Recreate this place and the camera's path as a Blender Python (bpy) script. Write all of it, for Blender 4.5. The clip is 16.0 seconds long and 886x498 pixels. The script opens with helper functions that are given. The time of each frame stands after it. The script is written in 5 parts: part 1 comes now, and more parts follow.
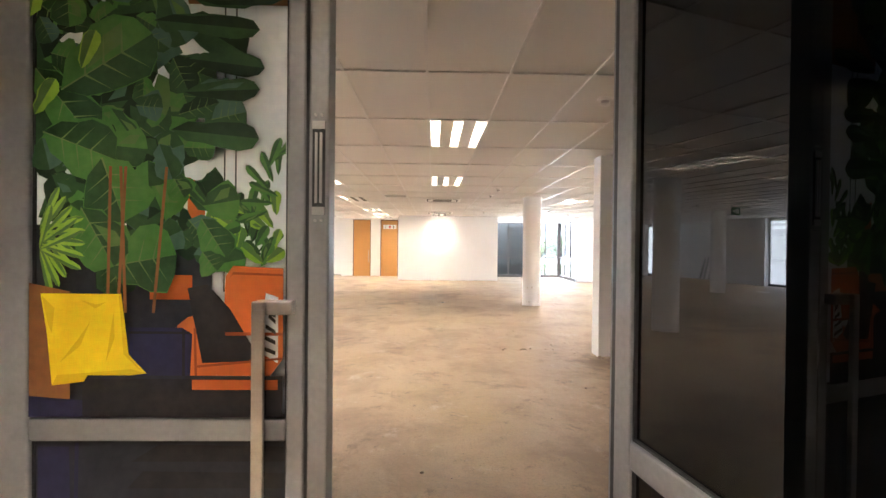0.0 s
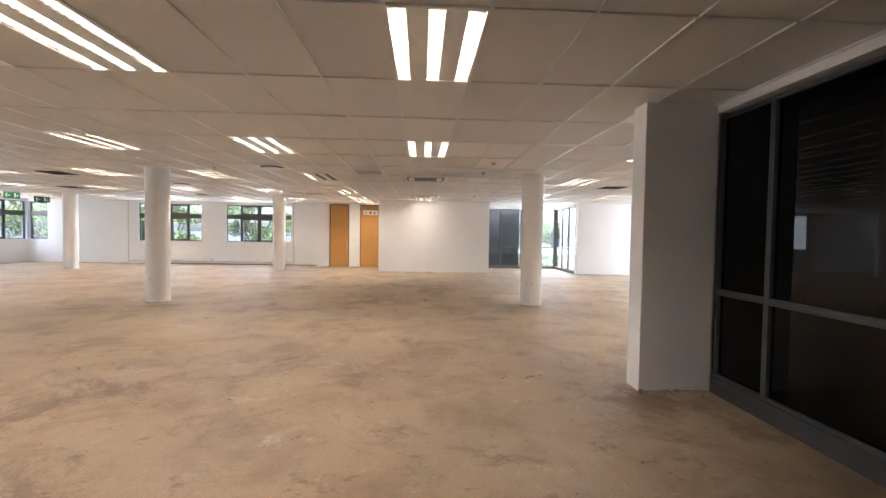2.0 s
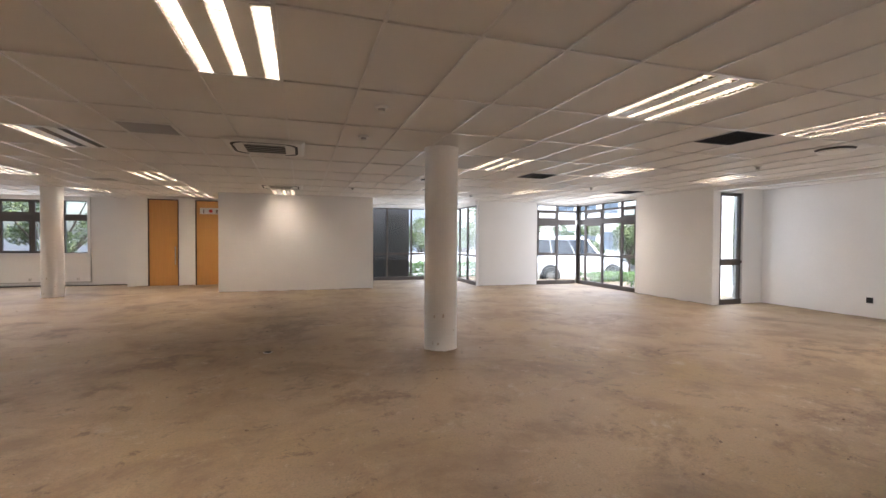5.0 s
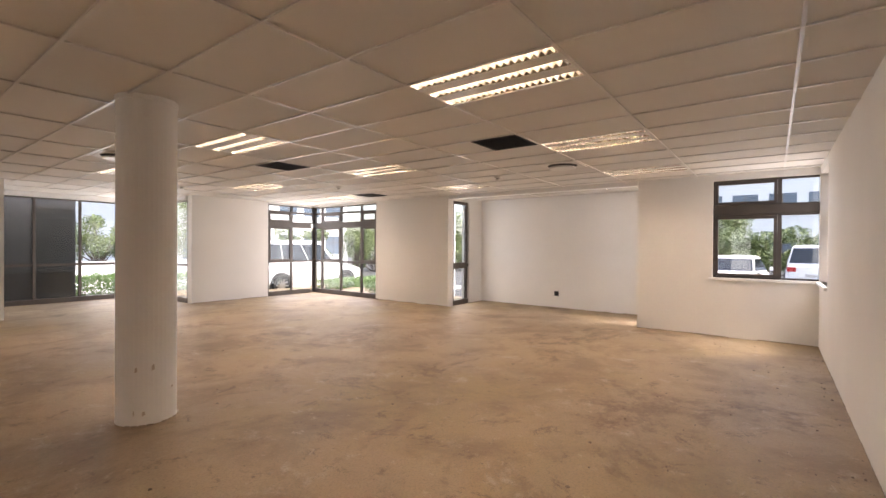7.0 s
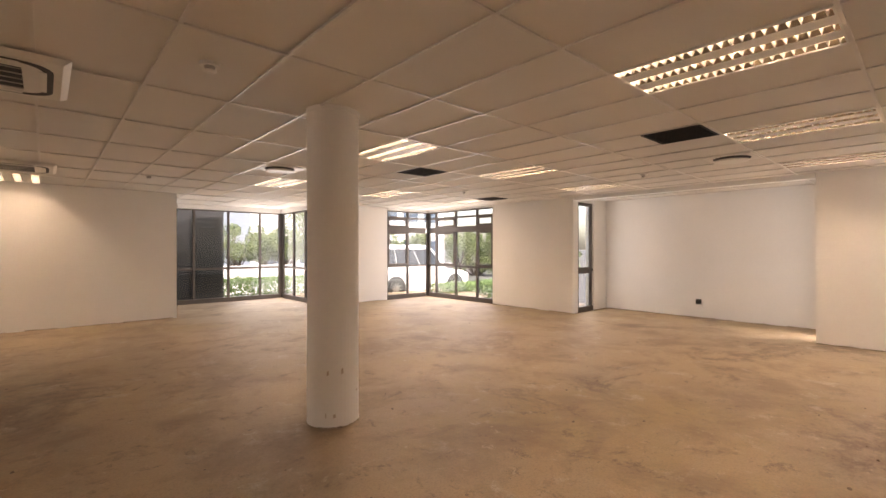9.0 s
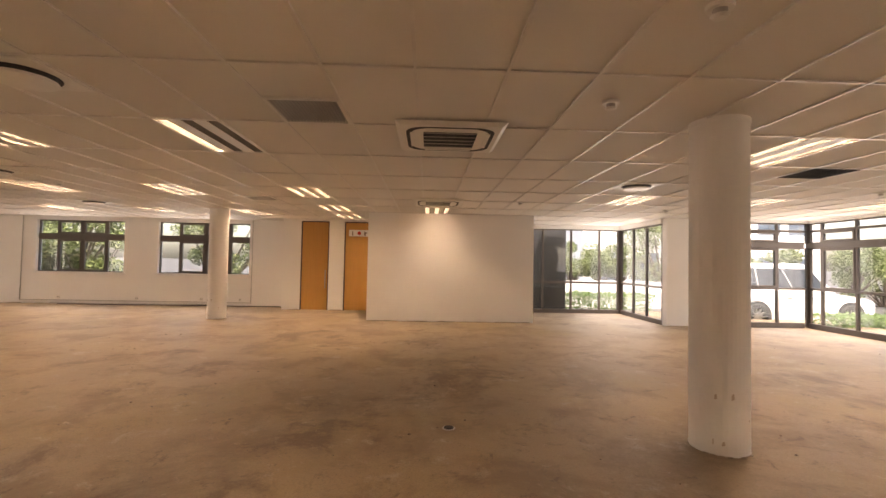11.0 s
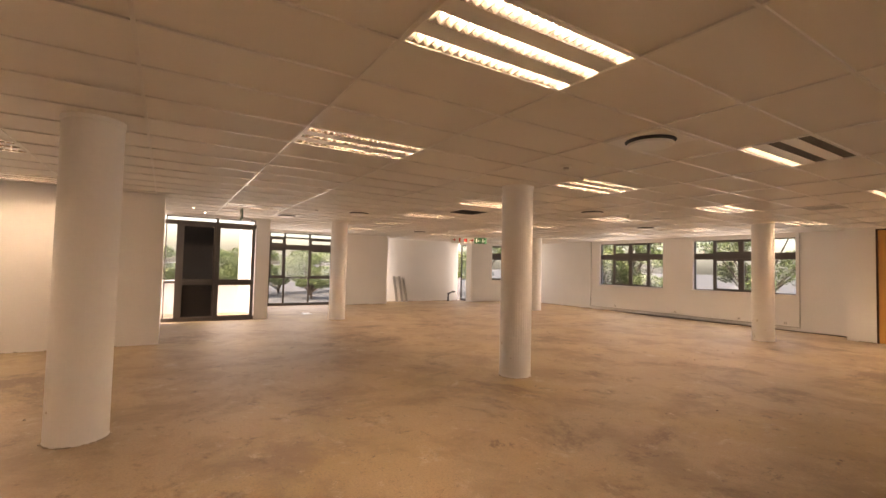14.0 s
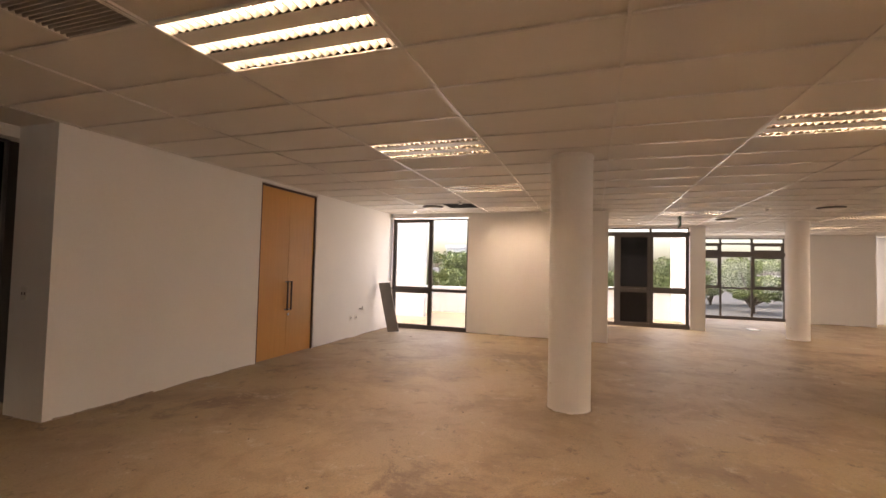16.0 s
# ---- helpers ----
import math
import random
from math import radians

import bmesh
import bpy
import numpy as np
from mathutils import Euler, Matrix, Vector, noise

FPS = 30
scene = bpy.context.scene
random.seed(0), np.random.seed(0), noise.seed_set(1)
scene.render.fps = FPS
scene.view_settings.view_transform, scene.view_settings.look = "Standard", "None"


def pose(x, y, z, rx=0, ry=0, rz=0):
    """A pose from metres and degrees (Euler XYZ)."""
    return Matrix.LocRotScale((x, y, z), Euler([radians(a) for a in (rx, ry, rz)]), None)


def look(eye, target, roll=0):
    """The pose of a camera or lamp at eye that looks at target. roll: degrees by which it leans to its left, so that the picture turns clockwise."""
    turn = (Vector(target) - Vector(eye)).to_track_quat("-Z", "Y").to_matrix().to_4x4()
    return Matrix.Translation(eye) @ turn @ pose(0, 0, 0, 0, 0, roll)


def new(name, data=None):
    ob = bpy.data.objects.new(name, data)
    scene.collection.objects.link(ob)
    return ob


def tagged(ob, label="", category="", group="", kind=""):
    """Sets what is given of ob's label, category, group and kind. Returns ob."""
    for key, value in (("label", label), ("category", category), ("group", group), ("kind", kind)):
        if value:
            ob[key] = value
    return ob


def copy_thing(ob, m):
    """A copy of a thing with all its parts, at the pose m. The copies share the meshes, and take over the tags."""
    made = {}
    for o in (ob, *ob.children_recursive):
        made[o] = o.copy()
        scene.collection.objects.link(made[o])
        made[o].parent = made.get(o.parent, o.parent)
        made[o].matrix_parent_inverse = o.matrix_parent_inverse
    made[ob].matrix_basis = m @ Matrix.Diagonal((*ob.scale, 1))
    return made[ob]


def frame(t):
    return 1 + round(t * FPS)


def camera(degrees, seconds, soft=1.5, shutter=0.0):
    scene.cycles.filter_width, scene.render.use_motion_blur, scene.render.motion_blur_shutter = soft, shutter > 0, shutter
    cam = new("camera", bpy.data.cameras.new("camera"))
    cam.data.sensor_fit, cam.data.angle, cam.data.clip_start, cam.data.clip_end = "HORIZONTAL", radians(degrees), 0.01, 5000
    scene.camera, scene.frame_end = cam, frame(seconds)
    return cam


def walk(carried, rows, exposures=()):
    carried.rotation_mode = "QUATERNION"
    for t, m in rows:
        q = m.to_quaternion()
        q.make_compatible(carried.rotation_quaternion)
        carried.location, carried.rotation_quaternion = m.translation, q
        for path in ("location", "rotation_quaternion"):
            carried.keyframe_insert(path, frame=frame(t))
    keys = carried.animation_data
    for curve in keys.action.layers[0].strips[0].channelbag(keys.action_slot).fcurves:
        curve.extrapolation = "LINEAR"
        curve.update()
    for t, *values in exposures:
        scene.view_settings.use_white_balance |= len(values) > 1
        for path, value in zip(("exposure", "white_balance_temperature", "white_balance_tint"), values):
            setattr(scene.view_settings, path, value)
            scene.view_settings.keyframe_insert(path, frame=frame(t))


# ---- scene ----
cam = camera(90.0, 16.0)

EXPOSURES = [(0, 4.3, 6000, 12), (0.5, 4.15, 6400, 14), (1.0, 3.92, 6700, 17), (1.5, 3.62, 6500, 16), (2.0, 3.4, 6000, 14), (3, 3.0, 5700, 12), (5.5, 2.62, 6600, 18), (8, 2.65, 7900, 24), (11, 2.7, 9000, 27), (13, 2.75, 9400, 28), (16, 2.55, 8400, 26)]

PATH = [
    (0, (0.073, -0.134, 1.505), (0.119, 1.865, 1.488), 0.6),
    (0.5, (0.140, 0.190, 1.505), (0.212, 2.188, 1.453), 0.4),
    (1, (0.170, 0.652, 1.48), (0.249, 2.649, 1.412), 0.7),
    (1.5, (0.219, 1.16, 1.486), (0.302, 3.157, 1.416), 0.6),
    (2, (0.249, 1.738, 1.477), (0.345, 3.734, 1.41), 0.9),
    (2.5, (0.235, 2.288, 1.498), (0.354, 4.284, 1.432), 0.9),
    (3, (0.247, 2.897, 1.489), (0.408, 4.889, 1.426), 0.9),
    (3.2, (0.235, 3.141, 1.476), (0.414, 5.132, 1.415), 0.9),
    (5.3, (0.821, 5.597, 1.499), (1.571, 7.451, 1.465), 0.5),
    (5.5, (0.845, 5.779, 1.487), (1.697, 7.588, 1.458), 0.6),
    (6, (1.003, 6.152, 1.531), (2.098, 7.825, 1.508), -0.1),
    (6.5, (1.106, 6.449, 1.499), (2.493, 7.89, 1.481), -0.1),
    (7, (1.052, 6.757, 1.508), (2.654, 7.954, 1.493), 0.4),
    (7.5, (0.903, 7.059, 1.517), (2.559, 8.18, 1.508), 0.4),
    (8, (0.798, 7.301, 1.511), (2.444, 8.436, 1.504), 0.2),
    (8.2, (0.789, 7.383, 1.512), (2.404, 8.562, 1.505), 0.1),
    (10.3, (0.31, 7.55, 1.521), (0.854, 9.474, 1.567), 0.5),
    (10.5, (0.253, 7.52, 1.509), (0.664, 9.477, 1.563), 0.7),
    (11, (0.124, 7.439, 1.498), (0.192, 9.436, 1.56), 1.1),
    (11.5, (0.021, 7.378, 1.509), (-0.259, 9.357, 1.573), 1.2),
    (12, (-0.061, 7.286, 1.518), (-0.676, 9.187, 1.586), 1.5),
    (12.5, (-0.135, 7.17, 1.525), (-1.062, 8.94, 1.598), 1.4),
    (13, (-0.194, 7.052, 1.523), (-1.413, 8.636, 1.6), 1.5),
    (13.5, (-0.23, 6.918, 1.529), (-1.709, 8.263, 1.605), 1.6),
    (14, (-0.274, 6.833, 1.532), (-1.969, 7.891, 1.615), 1.4),
    (14.5, (-0.294, 6.722, 1.516), (-2.149, 7.464, 1.599), 1.6),
    (15, (-0.262, 6.617, 1.507), (-2.224, 6.995, 1.593), 1.5),
    (15.5, (-0.195, 6.537, 1.51), (-2.188, 6.377, 1.587), 1.3),
    (16, (-0.115, 6.484, 1.497), (-2.007, 5.842, 1.576), 1.4),
]
walk(cam, [(t, look(eye, target, roll)) for t, eye, target, roll in PATH], EXPOSURES)

# ---- world, sun, exposure ----
world = bpy.data.worlds.new("sky")
scene.world = world
world.use_nodes = True
wn = world.node_tree.nodes
sky = wn.new("ShaderNodeTexSky")
sky.sky_type = "NISHITA"
sky.sun_disc = False
sky.sun_elevation, sky.sun_rotation = radians(62), radians(169)
sky.dust_density = 4.0
wn["Background"].inputs["Strength"].default_value = 0.15
world.node_tree.links.new(sky.outputs[0], wn["Background"].inputs["Color"])
sun_data = bpy.data.lights.new("sun", "SUN")
sun_data.energy, sun_data.angle, sun_data.color = 1.5, radians(40), (1.0, 0.98, 0.95)
sun = new("sun", sun_data)
sun.matrix_world = look((0, 0, 40), (-4, 20.5, 0))
TUBE = 11.0        # glow of the fluorescent tubes


def window_light(at, towards, width, height, strength):
    """Sky light entering through one glazed opening, per square metre of it."""
    d = bpy.data.lights.new("window_light", "AREA")
    d.shape, d.size, d.size_y = "RECTANGLE", width, height
    d.energy, d.color = strength * width * height, (0.90, 0.955, 1.0)
    new("window_light", d).matrix_world = look(at, (at[0] + towards[0], at[1] + towards[1], at[2]))


for at, towards, width, height in (
        ((9.86, 17.1, 1.35), (-1, 0), 2.7, 2.5), ((9.05, 18.46, 1.35), (0, -1), 1.4, 2.5),             # east corner glazing
        ((5.45, 21.17, 1.35), (0, -1), 1.3, 2.5), ((6.16, 20.0, 1.35), (-1, 0), 2.3, 2.5),             # north corner glazing
        ((10.45, 13.19, 1.35), (0, -1), 0.65, 2.5), ((10.45, 8.81, 1.35), (0, 1), 0.65, 2.5),          # side lights of the east recess
        ((9.86, 6.85, 1.8), (-1, 0), 1.4, 1.55), ((9.25, 6.21, 1.8), (0, 1), 1.1, 1.55),               # south-east corner window
        ((-10.8, 21.73, 1.8), (0, -1), 2.6, 1.55), ((-7.0, 21.73, 1.8), (0, -1), 2.7, 1.55),           # north windows
        ((-16.78, 20.8, 1.8), (1, 0), 1.8, 1.55), ((-16.98, 11.1, 1.35), (1, 0), 2.2, 2.5),            # west windows
        ((-13.18, 8.35, 1.35), (1, 0), 1.0, 2.4), ((-9.93, 2.8, 1.35), (1, 0), 1.85, 2.5),             # balcony doors, south-west window
        ((-17.47, 18.68, 1.35), (0, -1), 0.5, 2.5), ((-17.47, 14.52, 1.35), (0, 1), 0.5, 2.5)):        # side lights of the west recess, the southern one unseen and added
    shaded = at[1] < 9 and abs(at[0]) < 10.6       # walls and trees stand close outside the southern openings
    window_light(at, towards, width, height, 0.85 if shaded else 1.5)

CEIL = 2.735
GX, GY = 0.02, 7.84          # origin of the ceiling lattice, 0.6 x 1.2 m


# ---- materials ----
def material(name, base, rough=0.6, metal=0.0, other=None, scale=6.0, grain=60.0, bump=0.0, bump_scale=120.0, spec=0.5, mixed=0.5, sharp=0.0):
    m = bpy.data.materials.new(name)
    m.use_nodes = True
    nt = m.node_tree
    b = nt.nodes["Principled BSDF"]
    b.inputs["Base Color"].default_value = (*base, 1)
    b.inputs["Roughness"].default_value = rough
    b.inputs["Metallic"].default_value = metal
    b.inputs["Specular IOR Level"].default_value = spec
    tc = nt.nodes.new("ShaderNodeTexCoord")
    if other:
        n1, n2 = nt.nodes.new("ShaderNodeTexNoise"), nt.nodes.new("ShaderNodeTexNoise")
        n1.inputs["Scale"].default_value, n1.inputs["Detail"].default_value = scale, 6
        n2.inputs["Scale"].default_value, n2.inputs["Detail"].default_value = grain, 3
        mx = nt.nodes.new("ShaderNodeMath")
        mx.operation = "MULTIPLY_ADD"
        mx.inputs[1].default_value = 0.35
        half = nt.nodes.new("ShaderNodeMath")
        half.operation = "MULTIPLY"
        half.inputs[1].default_value = 0.65
        ramp = nt.nodes.new("ShaderNodeMapRange")
        ramp.inputs["From Min"].default_value, ramp.inputs["From Max"].default_value = mixed - 0.2 + sharp, mixed + 0.2 - sharp
        mix = nt.nodes.new("ShaderNodeMix")
        mix.data_type = "RGBA"
        mix.inputs["A"].default_value, mix.inputs["B"].default_value = (*base, 1), (*other, 1)
        L = nt.links.new
        L(tc.outputs["Object"], n1.inputs["Vector"]), L(tc.outputs["Object"], n2.inputs["Vector"])
        L(n1.outputs["Fac"], half.inputs[0]), L(n2.outputs["Fac"], mx.inputs[0]), L(half.outputs[0], mx.inputs[2])
        L(mx.outputs[0], ramp.inputs["Value"]), L(ramp.outputs[0], mix.inputs["Factor"]), L(mix.outputs["Result"], b.inputs["Base Color"])
    if bump:
        n3, bp = nt.nodes.new("ShaderNodeTexNoise"), nt.nodes.new("ShaderNodeBump")
        n3.inputs["Scale"].default_value, n3.inputs["Detail"].default_value = bump_scale, 4
        bp.inputs["Strength"].default_value, bp.inputs["Distance"].default_value = bump, 0.01
        nt.links.new(tc.outputs["Object"], n3.inputs["Vector"])
        nt.links.new(n3.outputs["Fac"], bp.inputs["Height"]), nt.links.new(bp.outputs[0], b.inputs["Normal"])
    return m


def glass(name, tint, gloss=0.04):
    m = bpy.data.materials.new(name)
    m.use_nodes = True
    nt = m.node_tree
    nt.nodes.remove(nt.nodes["Principled BSDF"])
    tr, gl = nt.nodes.new("ShaderNodeBsdfTransparent"), nt.nodes.new("ShaderNodeBsdfGlossy")
    fr, mx = nt.nodes.new("ShaderNodeLayerWeight"), nt.nodes.new("ShaderNodeMixShader")
    fr.inputs["Blend"].default_value = 0.5
    pw, ad = nt.nodes.new("ShaderNodeMath"), nt.nodes.new("ShaderNodeMath")
    pw.operation, ad.operation = "POWER", "MULTIPLY_ADD"
    pw.inputs[1].default_value, ad.inputs[1].default_value, ad.inputs[2].default_value = 5.0, 0.9, gloss
    tr.inputs["Color"].default_value = (*tint, 1)
    gl.inputs["Roughness"].default_value = 0.0
    L = nt.links.new
    L(fr.outputs["Facing"], pw.inputs[0]), L(pw.outputs[0], ad.inputs[0]), L(ad.outputs[0], mx.inputs[0]), L(tr.outputs[0], mx.inputs[1]), L(gl.outputs[0], mx.inputs[2])
    L(mx.outputs[0], nt.nodes["Material Output"].inputs["Surface"])
    return m


def glow(name, colour, strength):
    m = bpy.data.materials.new(name)
    m.use_nodes = True
    b = m.node_tree.nodes["Principled BSDF"]
    b.inputs["Base Color"].default_value = (0.8, 0.8, 0.8, 1)
    b.inputs["Emission Color"].default_value = (*colour, 1)
    b.inputs["Emission Strength"].default_value = strength
    return m


def concrete_floor():
    """Bare dusty screed: broad tan clouds, dark scuffs, pale patches, fine grit."""
    m = bpy.data.materials.new("dusty_screed")
    m.use_nodes = True
    nt = m.node_tree
    N, L = nt.nodes.new, nt.links.new
    b = nt.nodes["Principled BSDF"]
    b.inputs["Roughness"].default_value = 0.6
    b.inputs["Specular IOR Level"].default_value = 0.45
    tc = N("ShaderNodeTexCoord")

    def layer(scale, detail, lo, hi, distortion=0.0, rough=0.55):
        n, r = N("ShaderNodeTexNoise"), N("ShaderNodeMapRange")
        n.inputs["Scale"].default_value, n.inputs["Detail"].default_value = scale, detail
        n.inputs["Distortion"].default_value, n.inputs["Roughness"].default_value = distortion, rough
        r.inputs["From Min"].default_value, r.inputs["From Max"].default_value = lo, hi
        L(tc.outputs["Object"], n.inputs["Vector"]), L(n.outputs["Fac"], r.inputs["Value"])
        return r.outputs[0]

    def over(under, colour, fac, amount):
        mu, mx = N("ShaderNodeMath"), N("ShaderNodeMix")
        mu.operation = "MULTIPLY"
        mu.inputs[1].default_value = amount
        mx.data_type = "RGBA"
        L(fac, mu.inputs[0]), L(mu.outputs[0], mx.inputs["Factor"])
        if isinstance(under, tuple):
            mx.inputs["A"].default_value = (*under, 1)
        else:
            L(under, mx.inputs["A"])
        mx.inputs["B"].default_value = (*colour, 1)
        return mx.outputs["Result"]

    c = over((0.345, 0.262, 0.180), (0.41, 0.305, 0.19), layer(0.45, 4, 0.4, 0.65), 1.0)
    c = over(c, (0.32, 0.235, 0.11), layer(0.33, 6, 0.50, 0.66, 0.3, 0.6), 0.65)      # ochre glue haze
    c = over(c, (0.225, 0.158, 0.104), layer(1.1, 9, 0.47, 0.62, 0.35, 0.68), 0.75)
    c = over(c, (0.145, 0.098, 0.070), layer(0.6, 10, 0.55, 0.62, 0.45, 0.74), 0.7)   # damp stains
    c = over(c, (0.125, 0.090, 0.068), layer(3.1, 10, 0.57, 0.65, 0.4, 0.8), 0.75)    # scuffs
    c = over(c, (0.50, 0.43, 0.35), layer(2.0, 10, 0.57, 0.66, 0.4, 0.78), 0.55)      # scraped pale patches
    c = over(c, (0.52, 0.44, 0.34), layer(7.0, 8, 0.60, 0.67, 0.7, 0.78), 0.6)
    c = over(c, (0.12, 0.085, 0.063), layer(14.0, 7, 0.60, 0.67, 0.4, 0.78), 0.65)
    c = over(c, (0.24, 0.185, 0.135), layer(60, 4, 0.46, 0.66), 0.5)
    L(c, b.inputs["Base Color"])
    n, bp = N("ShaderNodeTexNoise"), N("ShaderNodeBump")
    n.inputs["Scale"].default_value, n.inputs["Detail"].default_value = 9, 9
    bp.inputs["Strength"].default_value, bp.inputs["Distance"].default_value = 0.55, 0.012
    L(tc.outputs["Object"], n.inputs["Vector"]), L(n.outputs["Fac"], bp.inputs["Height"]), L(bp.outputs[0], b.inputs["Normal"])
    return m


def veneer():
    """Honey-coloured door veneer with upright grain."""
    m = bpy.data.materials.new("honey_veneer")
    m.use_nodes = True
    nt = m.node_tree
    N, L = nt.nodes.new, nt.links.new
    b = nt.nodes["Principled BSDF"]
    b.inputs["Roughness"].default_value = 0.42
    tc, mp, n, mx = N("ShaderNodeTexCoord"), N("ShaderNodeMapping"), N("ShaderNodeTexNoise"), N("ShaderNodeMix")
    mp.inputs["Scale"].default_value = (30, 30, 1.1)
    n.inputs["Scale"].default_value, n.inputs["Detail"].default_value = 2.0, 6
    mx.data_type = "RGBA"
    mx.inputs["A"].default_value, mx.inputs["B"].default_value = (0.50, 0.235, 0.055, 1), (0.62, 0.32, 0.095, 1)
    L(tc.outputs["Object"], mp.inputs["Vector"]), L(mp.outputs[0], n.inputs["Vector"])
    L(n.outputs["Fac"], mx.inputs["Factor"]), L(mx.outputs["Result"], b.inputs["Base Color"])
    return m


M_WALL = material("painted_plaster", (0.86, 0.845, 0.82), 0.7, other=(0.81, 0.795, 0.77), scale=1.2, grain=30, bump=0.12, bump_scale=45)
M_TILE = material("ceiling_board", (0.74, 0.715, 0.68), 0.85, other=(0.69, 0.66, 0.62), scale=0.8, grain=90, bump=0.15, bump_scale=220)
M_TEE = material("white_ceiling_tee", (0.72, 0.70, 0.67), 0.28, other=(0.60, 0.57, 0.54), scale=4)
M_FLOOR = concrete_floor()
M_FRAME = material("bronze_aluminium", (0.085, 0.070, 0.062), 0.42, 0.3, other=(0.11, 0.095, 0.085), scale=4)
M_GREY = material("grey_aluminium", (0.22, 0.22, 0.228), 0.42, 0.35, other=(0.32, 0.32, 0.32), scale=5)
M_SCREEN = material("charcoal_aluminium", (0.062, 0.060, 0.058), 0.45, 0.3, other=(0.085, 0.082, 0.08), scale=5)
M_STEEL = material("brushed_steel", (0.55, 0.54, 0.52), 0.3, 1.0, other=(0.42, 0.41, 0.40), scale=12, grain=160)
M_DARK = material("black_rubber", (0.015, 0.015, 0.017), 0.6)
M_BLACK = material("black_void", (0.02, 0.02, 0.022), 0.8, other=(0.03, 0.03, 0.03))
# near-black puts the rooms' missing light into the colour; also colours backing and screen
M_ROOM = material("dark_paint_and_gloom", (0.045, 0.045, 0.05), 0.8, other=(0.035, 0.035, 0.04), scale=1)
M_GLASS = glass("grey_tinted_glass", (0.82, 0.87, 0.88), 0.05)
M_TINT = glass("dark_glass", (0.10, 0.10, 0.11), 0.03)
M_LEAFGLASS = glass("dark_mirror_glass", (0.10, 0.10, 0.11), 0.08)
M_VENEER = veneer()
M_OPAQUE = material("black_filmed_glass", (0.012, 0.012, 0.014), 0.06)
M_JAMB = material("dark_hardwood", (0.075, 0.035, 0.018), 0.5, other=(0.05, 0.022, 0.012), scale=10)
M_TUBE = glow("fluorescent_tube", (1.0, 0.86, 0.70), TUBE)
M_LOUVRE = material("mirror_louvre", (0.62, 0.60, 0.55), 0.14, 1.0)
M_BLADE = material("matt_louvre_blade", (0.24, 0.225, 0.20), 0.5)
M_SPENT = material("unlit_tube", (0.10, 0.09, 0.08), 0.4)
M_SPOT = glow("spot_bulb", (1.0, 0.92, 0.8), 3.0)
M_BODY = material("lamp_enamel", (0.80, 0.79, 0.76), 0.4)
M_PLASTIC = material("white_plastic", (0.78, 0.76, 0.72), 0.4, other=(0.72, 0.70, 0.66), scale=8)
M_GRILLE = material("grille_grey", (0.45, 0.43, 0.41), 0.5)
M_GAP = material("broken_plaster_edge", (0.16, 0.11, 0.075), 0.9, other=(0.50, 0.43, 0.36), scale=5, grain=40)
M_RED = material("sign_red", (0.55, 0.03, 0.02), 0.5)
M_GREEN = material("sign_green", (0.01, 0.11, 0.045), 0.5)
M_WHITE = material("sign_white", (0.80, 0.80, 0.78), 0.5)
M_BOARD = material("grey_board", (0.30, 0.285, 0.27), 0.7, other=(0.23, 0.22, 0.21), scale=5)
M_ASPHALT = material("asphalt", (0.055, 0.055, 0.057), 0.9, other=(0.085, 0.083, 0.08), scale=0.8, grain=80, bump=0.3)
M_PAVE = material("pale_paving", (0.56, 0.54, 0.51), 0.85, other=(0.47, 0.45, 0.43), scale=2, grain=50)
M_RENDER = material("white_render", (0.80, 0.80, 0.79), 0.8, other=(0.73, 0.73, 0.72), scale=0.7)
M_PANE = material("far_window_glass", (0.09, 0.12, 0.16), 0.08, other=(0.13, 0.17, 0.22), scale=0.5)
M_LEAF = material("leaf_green", (0.085, 0.13, 0.035), 0.45, other=(0.15, 0.19, 0.06), scale=1.5, grain=15)
M_LEAF2 = material("hedge_green", (0.055, 0.12, 0.02), 0.5, other=(0.10, 0.19, 0.035), scale=3, grain=25)
M_BARK = material("bark", (0.12, 0.085, 0.06), 0.9, other=(0.07, 0.05, 0.035), scale=8, bump=0.5, bump_scale=25)
M_CAR = material("white_car_paint", (0.80, 0.80, 0.80), 0.18)
M_CARGLASS = material("car_glass", (0.02, 0.024, 0.03), 0.05)
M_TYRE = material("tyre", (0.018, 0.018, 0.018), 0.8)
M_LIGHT = material("tail_light", (0.45, 0.02, 0.02), 0.2)
M_GRIT = material("floor_grit", (0.12, 0.085, 0.06), 0.9, other=(0.30, 0.25, 0.20), scale=30)
M_PIPE = material("grey_conduit", (0.55, 0.53, 0.50), 0.5, other=(0.44, 0.42, 0.40), scale=6)


